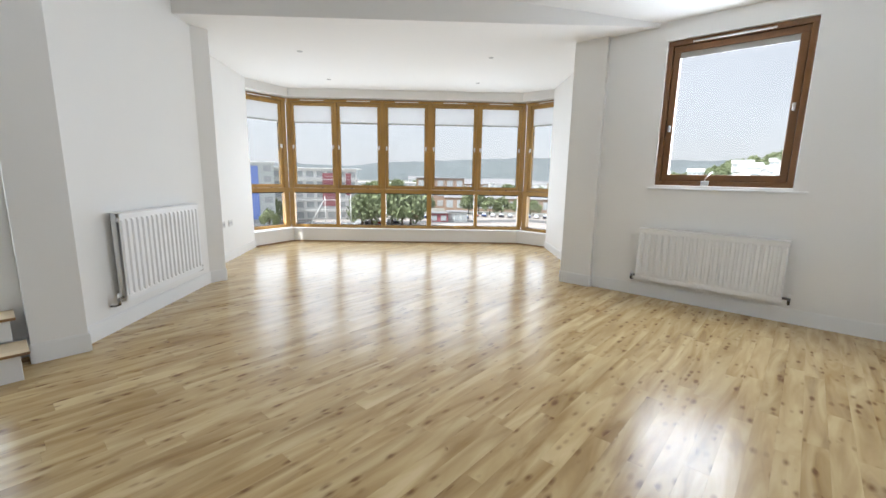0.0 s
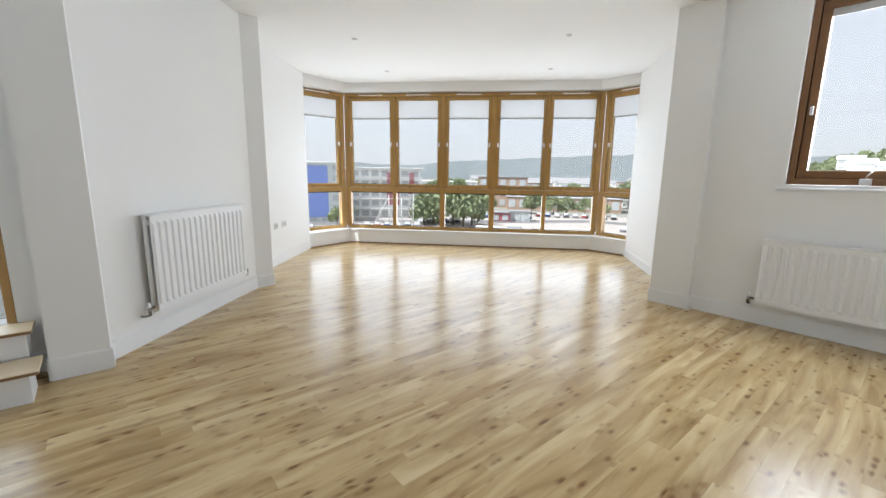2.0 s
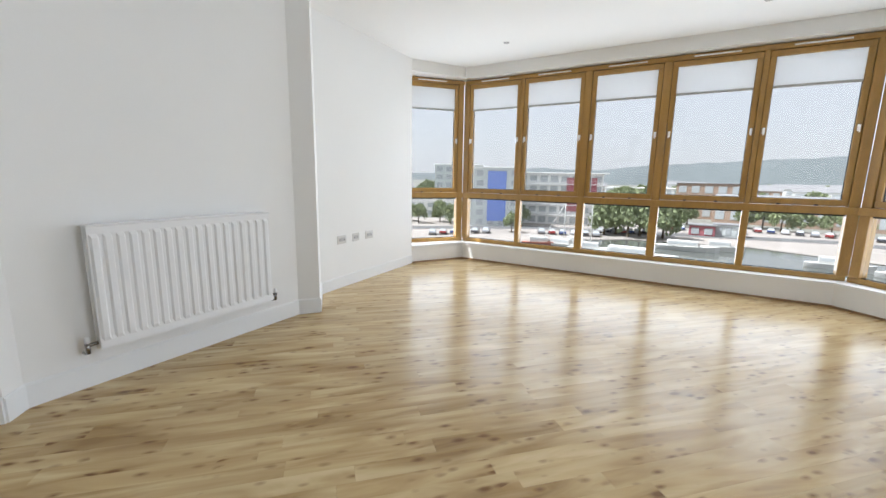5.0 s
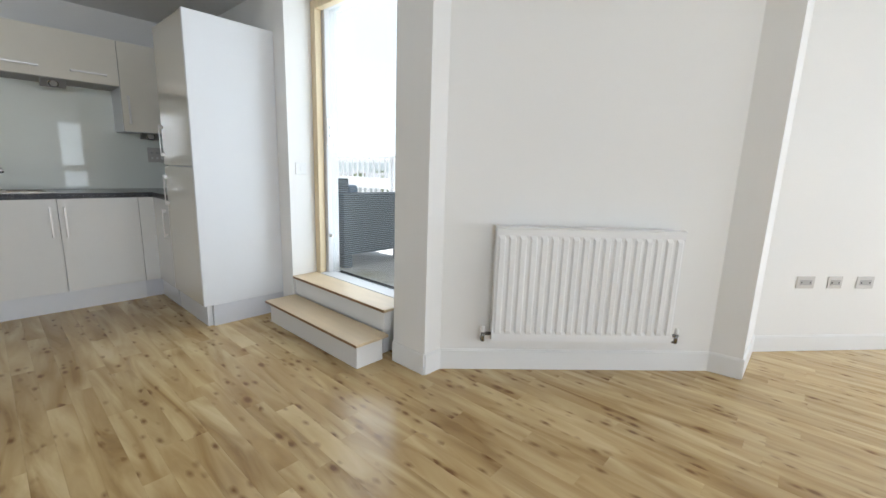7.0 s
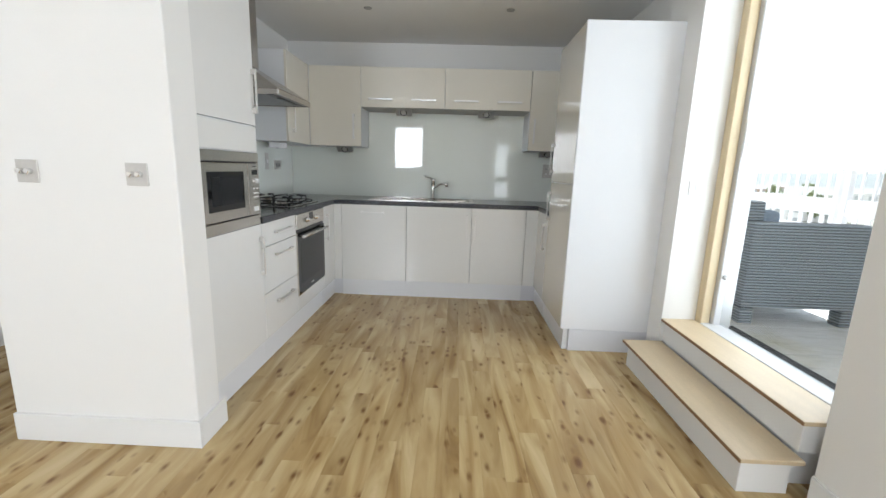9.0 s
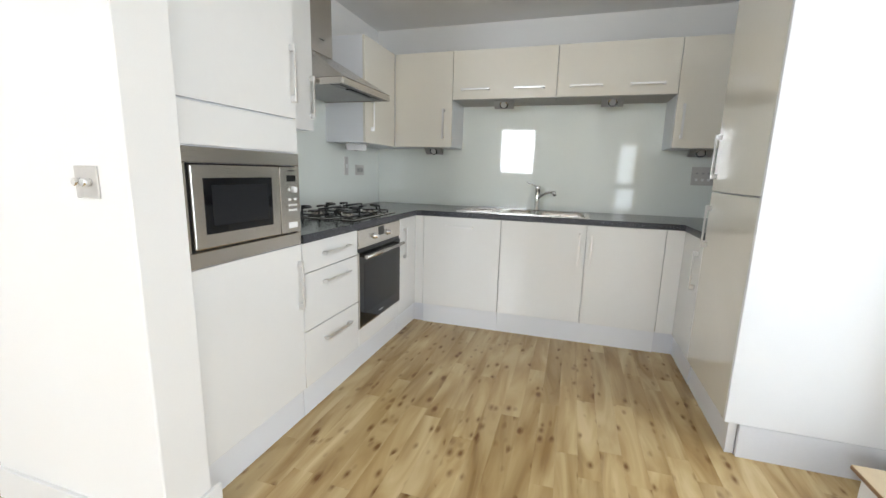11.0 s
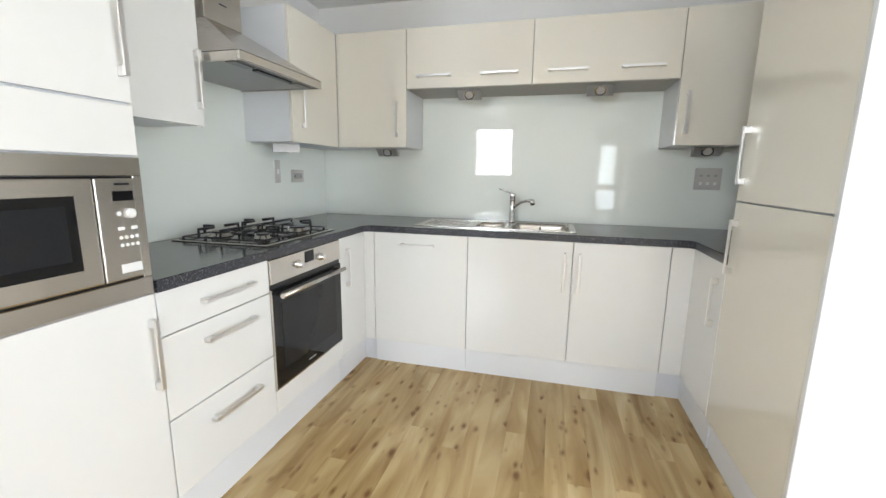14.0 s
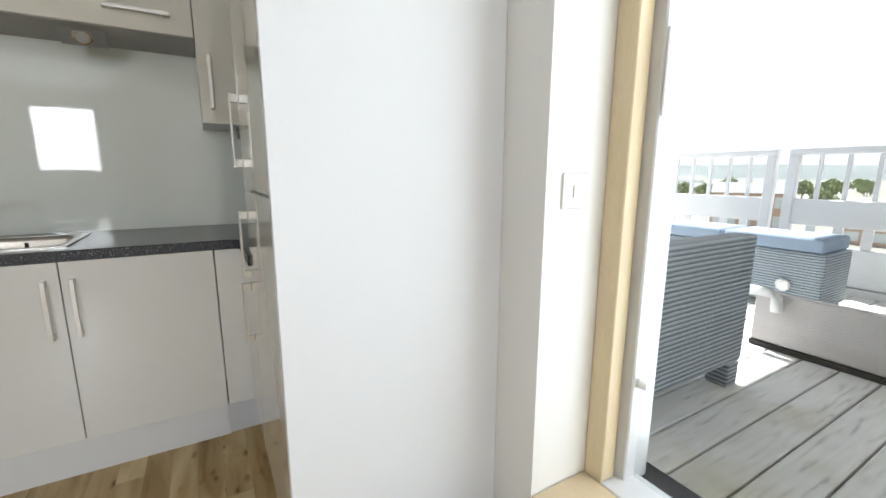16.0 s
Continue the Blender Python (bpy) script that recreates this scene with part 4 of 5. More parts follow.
front(cn, -0.952, XF + 0.018, YF - 0.0185, YF - 0.002, ZB, ZT, name="filler_panel")

# back run
di = thing("dishwasher", (-1.25, -2.5, 0), 0, "integrated dishwasher behind a white gloss door", "dishwasher", "kitchen units")
part("body", box(-1.553, -0.954, KB + 0.001, YF - 0.019, 0.0, 0.862), CARC, di)
d = front(di, -1.553, -0.954, YF - 0.018, YF, ZB, ZT)
handle(d, "x", (-1.240, YF, 0.792), 0, 0.215)
sb = thing("sink_base_unit", (-2.1, -2.5, 0), 0, "white gloss sink base unit with two doors", "kitchen cabinet", "kitchen units")
part("body", box(-2.645, -1.555, KB + 0.001, YF - 0.019, 0.0, 0.70), CARC, sb)
d = front(sb, -2.150, -1.555, YF - 0.018, YF, ZB, ZT)
handle(d, "z", (-2.108, YF, 0.687), 0)
d = front(sb, -2.645, -2.152, YF - 0.018, YF, ZB, ZT)
handle(d, "z", (-2.188, YF, 0.687), 0)
front(sb, -2.769, -2.647, YF - 0.018, YF, ZB, ZT, name="filler_panel")

# wall side: base unit, fridge housing
XR = -2.752
cb = thing("corner_base_unit", (-3.05, -2.0, 0), 0, "white gloss base unit with one door beside the fridge", "kitchen cabinet", "kitchen units")
part("body", box(KR + 0.001, XR - 0.019, KB + 0.001, -1.80, 0.0, 0.862), CARC, cb)
d = front(cb, XR - 0.018, XR, YF + 0.002, -1.80, ZB, ZT)
handle(d, "z", (XR, -1.865, 0.675), 0, out=(1, 0))

fr = thing("fridge_freezer", (-3.04, -1.47, 0), 0, "tall fridge freezer behind gloss doors toned with reflected cream, with a white side panel", "fridge")
part("body", box(KR + 0.001, XR - 0.021, -1.778, -1.172, 0.0, 2.10), CARC, fr)
part("side_panel", box(KR + 0.001, XR + 0.004, -1.170, -1.150, 0.155, 2.105, 0.0015), CARC, fr, "white side panel")
part("plinth_return", box(KR + 0.001, -2.808, -1.170, -1.150, 0.0, 0.1535, 0.001), PLINTH, fr)
for z0, z1, hz, hy in ((ZB, 1.128, 0.945, -1.752), (1.132, 2.104, 1.310, -1.752)):
    d = front(fr, XR - 0.020, XR, -1.797, -1.173, z0, z1, DOOR)
    handle(d, "z", (XR, hy, hz), 0, out=(1, 0))

# plinths
structure("plinth", box(-0.855, -0.835, -2.222, -0.172, 0.0, 0.150), PLINTH)
structure("plinth", box(-2.805, -0.856, -2.255, -2.235, 0.0, 0.150), PLINTH)
structure("plinth", box(-2.825, -2.806, -2.255, -1.172, 0.0, 0.150), PLINTH)

# worktop
wt = [(KW - 0.001, -0.777), (-0.895, -0.777), (-0.895, -2.170), (-0.93, -2.205), (-2.72, -2.205), (-2.745, -2.175), (-2.745, -1.799), (KR + 0.001, -1.799), (KR + 0.001, KB + 0.001), (KW - 0.001, KB + 0.001)]
SK = (-2.165, -1.19, -2.69, -2.285)                # sink: x0, x1, y0, y1
wb = prism(wt, 0.8625, 0.902)
bmesh.ops.bevel(wb, geom=[e for e in wb.edges if all(v.co.z > 0.9 for v in e.verts)], offset=0.003, segments=2, affect="EDGES")
wtop = thing("worktop", (-1.8, -2.5, 0.8625), 0, "dark speckled stone-effect worktop running round three sides", "worktop")
wtm = part("slab", wb, STONE, wtop)
EDGEBAND = edge_material()
for p, q in zip(wt[1:7], wt[2:8]):
    d_ = (Vector(q) - Vector(p)).normalized()
    o_ = Vector((d_.y, -d_.x)) * 0.0014
    part("edge_band", prism([p, q, (q[0] + o_.x, q[1] + o_.y), (p[0] + o_.x, p[1] + o_.y)], 0.8630, 0.9000), EDGEBAND, wtop, "dark edge band flecked with grey")
cut = new("cutter", bpy.data.meshes.new("cutter"))
cbm = box(SK[0] + 0.02, SK[1] - 0.345, SK[2] + 0.02, SK[3] - 0.02, 0.7, 1.0)
cbm.to_mesh(cut.data)
cbm.free()
bo = wtm.modifiers.new("hole", "BOOLEAN")
bo.operation, bo.object, bo.solver = "DIFFERENCE", cut, "EXACT"
WORLD_M = WORLD[wtop]
cut.location = (0, 0, 0)
bpy.context.view_layer.update()
dg = bpy.context.evaluated_depsgraph_get()
res = bpy.data.meshes.new_from_object(wtm.evaluated_get(dg))
wtm.modifiers.remove(bo)
wtm.data = res
bpy.data.objects.remove(cut)

# splashbacks
structure("splashback", box(KR + 0.002, KW - 0.008, KB + 0.0005, KB + 0.006, 0.9035, 1.76), SPLASH, "pale green glass splashback behind the sink")
structure("splashback", box(KW - 0.006, KW - 0.0005, KB + 0.0065, -0.7775, 0.9035, 1.76), SPLASH, "pale green glass splashback behind the hob")

# upper units
u1 = thing("wall_unit", (-0.45, -1.05, 1.405), 0, "white gloss wall unit beside the cooker hood", "kitchen cabinet", "kitchen wall units")
part("body", box(-0.581, KW - 0.007, -1.318, -0.777, 1.408, 2.10), CARC, u1)
d = front(u1, -0.600, -0.582, -1.318, -0.777, 1.405, 2.10)
handle(d, "z", (-0.600, -1.292, 1.585), 0, out=(-1, 0))
u2 = thing("wall_unit", (-0.45, -2.3, 1.39), 0, "gloss corner wall unit, reflected cream in its colour, with two doors meeting in the corner", "kitchen cabinet", "kitchen wall units")
cb2 = prism([(KW - 0.007, -1.932), (-0.581, -1.932), (-0.581, -2.461), (-1.085, -2.461), (-1.085, KB + 0.007), (KW - 0.007, KB + 0.007)], 1.393, 2.105)
part("body", cb2, CARC, u2)
d = front(u2, -0.600, -0.582, -2.440, -1.932, 1.390, 2.105, DOOR)
handle(d, "z", (-0.600, -2.022, 1.588), 0, out=(-1, 0))
d = front(u2, -1.085, -0.602, -2.460, -2.442, 1.390, 2.105, DOOR)
handle(d, "z", (-1.018, -2.442, 1.570), 0)
for x0, x1, hs in ((-1.865, -1.087, (-1.268, -1.672)), (-2.653, -1.867, (-2.066, -2.463))):
    u = thing("wall_unit", ((x0 + x1) / 2, -2.62, 1.75), 0, "gloss bridging wall unit, reflected cream in its colour, with a lift-up door over the sink", "kitchen cabinet", "kitchen wall units")
    part("body", box(x0, x1, KB + 0.001, -2.461, 1.762, 2.10), CARC, u)
    part("light_shelf", box(x0, x1, KB + 0.007, -2.452, 1.748, 1.7615), GREYF, u)
    d = front(u, x0, x1, -2.460, -2.442, 1.750, 2.105, DOOR)
    for hx in hs:
        handle(d, "x", (hx, -2.442, 1.821), 0, 0.222)
u = thing("wall_unit", (-2.8, -2.62, 1.395), 0, "gloss wall unit, reflected cream in its colour, in the corner beside the fridge", "kitchen cabinet", "kitchen wall units")
part("body", box(-3.0, -2.655, KB + 0.007, -2.461, 1.400, 2.105), CARC, u)
d = front(u, -3.0, -2.655, -2.460, -2.442, 1.397, 2.105, DOOR)
handle(d, "z", (-2.700, -2.442, 1.572), 0)
part("filler_panel", box(KR + 0.001, -3.002, -2.475, -2.462, 1.40, 2.105), DOOR, u)


def wedge(x, y, z, turn):
    """A small triangular light under a wall unit; its lamp side looks towards -y of its own."""
    th = thing("undercabinet_light", (x, y, z), turn, "small triangular brushed steel light under a wall unit", "lamp", "under-cabinet lights")
    t = bmesh.new()
    w, dd, h = 0.075, 0.075, 0.05
    v = [t.verts.new(p) for p in ((-w, 0, 0), (w, 0, 0), (w, -dd, 0), (-w, -dd, 0), (-w, -dd * 0.15, -h), (w, -dd * 0.15, -h), (-w, 0, -h), (w, 0, -h))]
    for f_ in ((0, 1, 2, 3), (3, 2, 5, 4), (4, 5, 7, 6), (6, 7, 1, 0), (0, 3, 4, 6), (1, 7, 5, 2)):
        t.faces.new([v[i] for i in f_])
    part("housing", t, SATIN, th, local=True)
    m = Matrix.Translation((0, -dd * 0.62, -h * 0.52)) @ Matrix.Rotation(radians(128), 4, "X")
    part("lens", lathe([(0.025, 0), (0.025, 0.004), (0.021, 0.006)], sides=18, m=m), LENS_PALE, th, local=True)
    part("ring", lathe([(0.036, -0.002), (0.036, 0.002), (0.031, 0.003)], sides=18, m=m), CHROME, th, local=True)


wedge(-1.47, -2.60, 1.7475, 180)
wedge(-2.26, -2.60, 1.7475, 180)
wedge(-0.88, -2.66, 1.3925, 180)
wedge(-2.88, -2.66, 1.3995, 180)
wedge(-0.44, -2.09, 1.3925, 42)

# cooker hood
hd = thing("cooker_hood", (-0.5, -1.625, 1.66), 0, "brushed steel chimney cooker hood", "cooker hood")
t = bmesh.new()
x0, x1, y0, y1 = -0.790, KW - 0.007, -1.928, -1.322
lo = [t.verts.new(p) for p in ((x0, y0, 1.700), (x1, y0, 1.700), (x1, y1, 1.700), (x0, y1, 1.700))]
hi = [t.verts.new(p) for p in ((-0.470, -1.735, 1.900), (x1, -1.735, 1.900), (x1, -1.500, 1.900), (-0.470, -1.500, 1.900))]
t.faces.new(hi)
t.faces.new(lo)
for i in range(4):
    t.faces.new((lo[i], lo[(i + 1) % 4], hi[(i + 1) % 4], hi[i]))
part("canopy", t, STEEL, hd)
bm = bmesh.new()
box(x0, x0 + 0.012, y0, y1, 1.662, 1.699, 0.002, bm=bm)
box(x0 + 0.012, x1, y0, y0 + 0.012, 1.662, 1.699, 0.002, bm=bm)
box(x0 + 0.012, x1, y1 - 0.012, y1, 1.662, 1.699, 0.002, bm=bm)
part("rim", bm, STEEL, hd)
part("filter", box(x0 + 0.013, x1 - 0.01, y0 + 0.013, y1 - 0.013, 1.668, 1.676), mat("grey_filter_mesh", (0.36, 0.36, 0.35), 0.38, 0.8, vary=0.1, scale=30, bump=0.5, bscale=250), hd)
part("switch_strip", box(x0 + 0.06, x0 + 0.09, -1.75, -1.50, 1.660, 1.668, 0.001), BLACKM, hd)
for yy in (-1.84, -1.41):
    part("lamp_cover", box(x0 + 0.05, x0 + 0.10, yy - 0.06, yy + 0.06, 1.662, 1.668, 0.002), LENS, hd)
part("chimney", box(-0.470, x1, -1.735, -1.500, 1.9005, H_KIT - 0.001, 0.002), STEEL, hd)
part("name_bar", box(-0.4715, -0.4702, -1.640, -1.595, 1.985, 1.990), BLACKM, hd)

# hob
hb = thing("gas_hob", (-0.58, -1.63, 0.902), 0, "stainless steel gas hob with four burners and black pan supports", "hob")
HX0, HX1, HY0, HY1 = -0.835, -0.325, -1.925, -1.345
part("tray", box(HX0, HX1, HY0, HY1, 0.9025, 0.9085, 0.003, seg=2), STEEL, hb)
part("well", box(HX0 + 0.022, HX1 - 0.02, HY0 + 0.02, HY1 - 0.02, 0.9088, 0.9105, 0.001), mat("dark_hob_well", (0.03, 0.03, 0.03), 0.12, vary=0.1), hb)
for bx, by, r in ((-0.70, -1.50, 0.034), (-0.70, -1.78, 0.047), (-0.46, -1.50, 0.047), (-0.46, -1.78, 0.034)):
    b_ = part("burner", lathe([(r * 1.25, 0.911), (r * 1.2, 0.916), (r * 0.95, 0.918), (r * 0.95, 0.928)], at=(bx, by, 0)), STEEL, hb)
    part("cap", lathe([(r * 0.9, 0.9285), (r * 0.9, 0.934), (r * 0.8, 0.936)], at=(bx, by, 0)), BLACKM, b_)
    part("spark_pin", tube([(bx + r * 1.2, by, 0.912), (bx + r * 1.2, by, 0.932)], 0.003, sides=6), WHITEP, b_)
for by0, by1 in ((-1.62, -1.37), (-1.90, -1.65)):
    bm = bmesh.new()
    x0, x1, zz = HX0 + 0.05, HX1 - 0.045, 0.958
    tube([(x0, by0, 0.921), (x1, by0, 0.921), (x1, by1, 0.921), (x0, by1, 0.921), (x0, by0, 0.921)], 0.004, bm=bm, sides=6)
    cy = (by0 + by1) / 2
    for bx in (-0.70, -0.46):
        for s in (-1, 1):
            e = by0 if s < 0 else by1
            tube([(bx, e, 0.921), (bx, e, zz), (bx, cy + s * 0.035, zz)], 0.0075, bm=bm, sides=6)
    for s, bx in ((-1, -0.70), (1, -0.46)):
        e = x0 if s < 0 else x1
        tube([(e, cy, 0.921), (e, cy, zz), (bx + s * 0.035, cy, zz)], 0.0075, bm=bm, sides=6)
    tube([(-0.58, by0, 0.921), (-0.58, by0, zz), (-0.58, by1, zz), (-0.58, by1, 0.921)], 0.006, bm=bm, sides=6)
    for x, y in ((x0, by0), (x1, by0), (x0, by1), (x1, by1)):
        tube([(x, y, 0.910), (x, y, 0.922)], 0.006, bm=bm, sides=6)
    part("pan_support", bm, BLACKM, hb)

# sink and tap
sk = thing("sink", (-1.68, -2.49, 0.9), 0, "stainless steel sink with a bowl, a half bowl and a drainer", "sink")
RIM = 0.9065


def bowl(x0, x1, y0, y1, depth):
    t = bmesh.new()
    rings = []
    for inset, z, r in ((-0.010, RIM, 0.055), (0, RIM - 0.002, 0.05), (0.006, RIM - 0.02, 0.05), (0.012, RIM - depth + 0.03, 0.05), (0.035, RIM - depth, 0.04)):
        a0, a1, b0, b1 = x0 + inset, x1 - inset, y0 + inset, y1 - inset
        pts = []
        for cx, cy, s in ((a1 - r, b1 - r, 0), (a0 + r, b1 - r, 90), (a0 + r, b0 + r, 180), (a1 - r, b0 + r, 270)):
            for k in range(5):
                an = radians(s + k * 22.5)
                pts.append(t.verts.new((cx + r * math.cos(an), cy + r * math.sin(an), z)))
        rings.append(pts)
    for r0, r1 in zip(rings, rings[1:]):
        for k in range(len(r0)):
            t.faces.new((r0[k], r0[(k + 1) % len(r0)], r1[(k + 1) % len(r0)], r1[k])).smooth = True
    t.faces.new(rings[-1])
    return t


B1_, B2_ = (-2.135, -1.775, -2.66, -2.315), (-1.745, -1.545, -2.62, -2.345)
part("bowl", bowl(*B1_, 0.16), STEEL, sk)
part("half_bowl", bowl(*B2_, 0.11), STEEL, sk)
bm = bmesh.new()
for a in ((SK[0], SK[1], SK[3] - 0.028, SK[3]), (SK[0], SK[1], SK[2], B1_[2] - 0.004), (SK[0], B1_[0] - 0.004, B1_[2] - 0.004, SK[3] - 0.028), (B1_[1] + 0.004, B2_[0] - 0.004, B1_[2] - 0.004, SK[3] - 0.028), (B2_[0] - 0.004, B2_[1] + 0.004, B1_[2] - 0.004, B2_[2] - 0.004), (B2_[0] - 0.004, B2_[1] + 0.004, B2_[3] + 0.004, SK[3] - 0.028)):
    box(a[0], a[1], a[2], a[3], 0.9025, RIM + 0.0002, bm=bm)
part("deck", bm, STEEL, sk)
dnr = part("drainer", box(B2_[1] + 0.004, SK[1], B1_[2] - 0.004, SK[3] - 0.028, 0.9025, RIM - 0.001), STEEL, sk)
for i in range(7):
    y = B1_[2] + 0.04 + i * 0.04
    part("rib", box(B2_[1] + 0.05, SK[1] - 0.05, y, y + 0.012, RIM - 0.001, RIM + 0.001, 0.0008), STEEL, dnr)
part("plug_hole", lathe([(0.03, RIM - 0.1585), (0.03, RIM - 0.157), (0.012, RIM - 0.156)], at=(-1.955, -2.50, 0)), CHROME, sk)
bm = bmesh.new()
for k in range(3):
    an = radians(90 + k * 120)
    box(-0.02, 0.02, -0.004, 0.004, 0, 0.002, bm=bm, m=Matrix.Translation((-1.955 + 0.012 * math.cos(an), B1_[2] + 0.0165, RIM - 0.055 + 0.012 * math.sin(an))) @ Matrix.Rotation(-an, 4, "Y") @ Matrix.Rotation(radians(90), 4, "X"))
part("overflow", bm, BLACKM, sk)
tp = thing("tap", (-1.765, -2.655, 0.907), 0, "chrome mixer tap with a lever and a short curved spout", "tap")
part("body", lathe([(0.026, 0.9075), (0.026, 0.915), (0.021, 0.918), (0.0205, 1.075), (0.022, 1.078), (0.022, 1.098), (0.018, 1.104)], at=(-1.765, -2.655, 0)), CHROME, tp)
part("spout", tube([(-1.765, -2.655, 1.00), (-1.79, -2.625, 1.025), (-1.835, -2.575, 1.055), (-1.875, -2.53, 1.065), (-1.90, -2.50, 1.062)], 0.0115), CHROME, tp)
part("aerator", tube([(-1.898, -2.503, 1.070), (-1.906, -2.494, 1.040)], 0.0145), CHROME, tp)
part("lever", tube([(-1.765, -2.655, 1.098), (-1.735, -2.645, 1.112), (-1.675, -2.625, 1.132)], 0.0065, taper=[1.2, 1, 0.8]), CHROME, tp)

# plates on the splashbacks
plate((-2.955, KB + 0.0062, 1.215), 180, 0.150, 0.135, "brushed steel appliance switch panel on the green glass", "switch_panel", "switch")
plate((KW - 0.0062, -2.20, 1.225), 90, 0.060, 0.145, "slim brushed steel switch plate on the green glass", "wall_switch", "switch").rotation_euler = (0, 0, radians(-90))
plate((KW - 0.0062, -2.42, 1.195), 90, 0.145, 0.085, "double brushed steel socket on the green glass", "wall_socket").rotation_euler = (0, 0, radians(-90))

# ---- terrace ----
DZ = 0.275
TX0, TX1, TY0, TY1 = -7.05, KR - 0.262, -8.0, 0.16
structure("terrace_base", box(TX0 - 0.3, TX1, TY0, TY1, -0.4, DZ - 0.035), BEIGE)


def seat(at, turn, width, depth, label, name="rattan_sofa"):
    """A woven armchair or sofa. Its back is towards -y of its own; at: the middle of its foot."""
    th = thing(name, at, turn, label, "garden sofa", "terrace seats")
    w, d_ = width / 2, depth / 2
    for sx in (-1, 1):
        x = sx * (w - 0.05)
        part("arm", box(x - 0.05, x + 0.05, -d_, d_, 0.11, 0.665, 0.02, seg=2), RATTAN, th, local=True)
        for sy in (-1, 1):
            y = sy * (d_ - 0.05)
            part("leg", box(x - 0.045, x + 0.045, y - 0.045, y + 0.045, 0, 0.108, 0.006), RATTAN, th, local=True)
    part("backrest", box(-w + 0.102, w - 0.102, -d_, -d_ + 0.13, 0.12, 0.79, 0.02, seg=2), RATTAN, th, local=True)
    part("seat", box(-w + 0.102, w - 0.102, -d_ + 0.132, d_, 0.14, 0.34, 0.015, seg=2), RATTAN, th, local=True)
    n = max(1, round((width - 0.2) / 0.6))
    cw = (width - 0.21) / n
    for i in range(n):
        x = -w + 0.105 + cw * (i + 0.5)
        part("seat_cushion", box(x - cw / 2 + 0.004, x + cw / 2 - 0.004, -d_ + 0.14, d_ - 0.01, 0.342, 0.44, 0.03, seg=3), CUSHION, th, local=True)
        part("back_cushion", box(x - cw / 2 + 0.01, x + cw / 2 - 0.01, -d_ + 0.135, -d_ + 0.25, 0.445, 0.73, 0.04, seg=3), CUSHION, th, local=True)
    return th


seat((-4.23, -1.98, DZ), 90, 1.84, 0.74, "grey woven garden sofa with blue-grey cushions on the terrace")
bn = thing("rattan_bench", (-6.22, -1.88, DZ), 0, "low grey woven bench with a blue-grey cushion by the railing", "garden bench", "terrace seats")
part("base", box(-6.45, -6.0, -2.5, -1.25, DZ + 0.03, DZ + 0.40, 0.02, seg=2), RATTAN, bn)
for yy in (-2.19, -1.57):
    part("cushion", box(-6.44, -6.01, yy - 0.30, yy + 0.30, DZ + 0.402, DZ + 0.50, 0.03, seg=3), CUSHION, bn)
for xx in (-6.40, -6.05):
    for yy in (-2.45, -1.3):
        part("foot", box(xx - 0.03, xx + 0.03, yy - 0.03, yy + 0.03, DZ, DZ + 0.029, 0.003), RUBBER, bn)
part("grip", lathe([(0.002, -0.018), (0.03, -0.012), (0.045, 0), (0.03, 0.012), (0.002, 0.018)], sides=14, m=Matrix.Translation((-5.985, -1.45, DZ + 0.17)) @ Matrix.Rotation(radians(90), 4, "Y")), WHITEP, bn, "oval white grip")
tb = thing("low_screen", (-5.17, -0.6, DZ), 0, "low beige-grey board screen on a dark foot on the terrace", "screen")
part("board", box(-5.20, -5.15, -1.26, 0.1, DZ + 0.03, DZ + 0.30, 0.006), BEIGE, tb)
part("foot", box(-5.21, -5.14, -1.26, 0.1, DZ, DZ + 0.029), RUBBER, tb)
part("pipe", tube([(-5.118, -1.33, DZ + 0.305), (-5.118, -1.18, DZ + 0.305), (-5.118, -1.155, DZ + 0.29), (-5.118, -1.15, DZ + 0.215)], 0.026, sides=12), WHITEP, tb, "bent white plastic pipe")

rl = thing("railing", (TX0 + 0.1, -2, DZ), 0, "pale grey painted terrace railing with upright balusters", "railing")
rx = -6.9
segs = [(-7.9, -5.9), (-5.85, -3.9), (-3.85, -1.935), (-1.86, 0.10)]
for a, b in segs:
    part("handrail", box(rx - 0.04, rx + 0.04, a, b, 1.335, 1.40, 0.02, seg=3), RAIL, rl)
    part("panel_rail", box(rx - 0.02, rx + 0.02, a + 0.03, b - 0.03, 0.775, 0.985, 0.006), RAIL, rl)
    part("foot_board", box(rx - 0.02, rx + 0.02, a + 0.03, b - 0.03, DZ + 0.051, 0.62, 0.006), RAIL, rl)
    for y in (a + 0.04, b - 0.04):
        part("post", box(rx - 0.035, rx + 0.035, y - 0.035, y + 0.035, DZ, 1.334, 0.005), RAIL, rl)
    n = int((b - a) / 0.165)
    for i in range(1, n):
        y = a + 0.04 + (b - a - 0.08) * i / n
        part("baluster", box(rx - 0.012, rx + 0.012, y - 0.014, y + 0.016, 0.986, 1.334, 0.003), RAIL, rl)
        part("stub", box(rx - 0.012, rx + 0.012, y - 0.03, y + 0.03, 0.621, 0.774, 0.003), RAIL, rl)
structure("terrace_kerb", box(rx - 0.15, rx + 0.06, TY0, TY1, DZ - 0.03, DZ + 0.05), ALU)

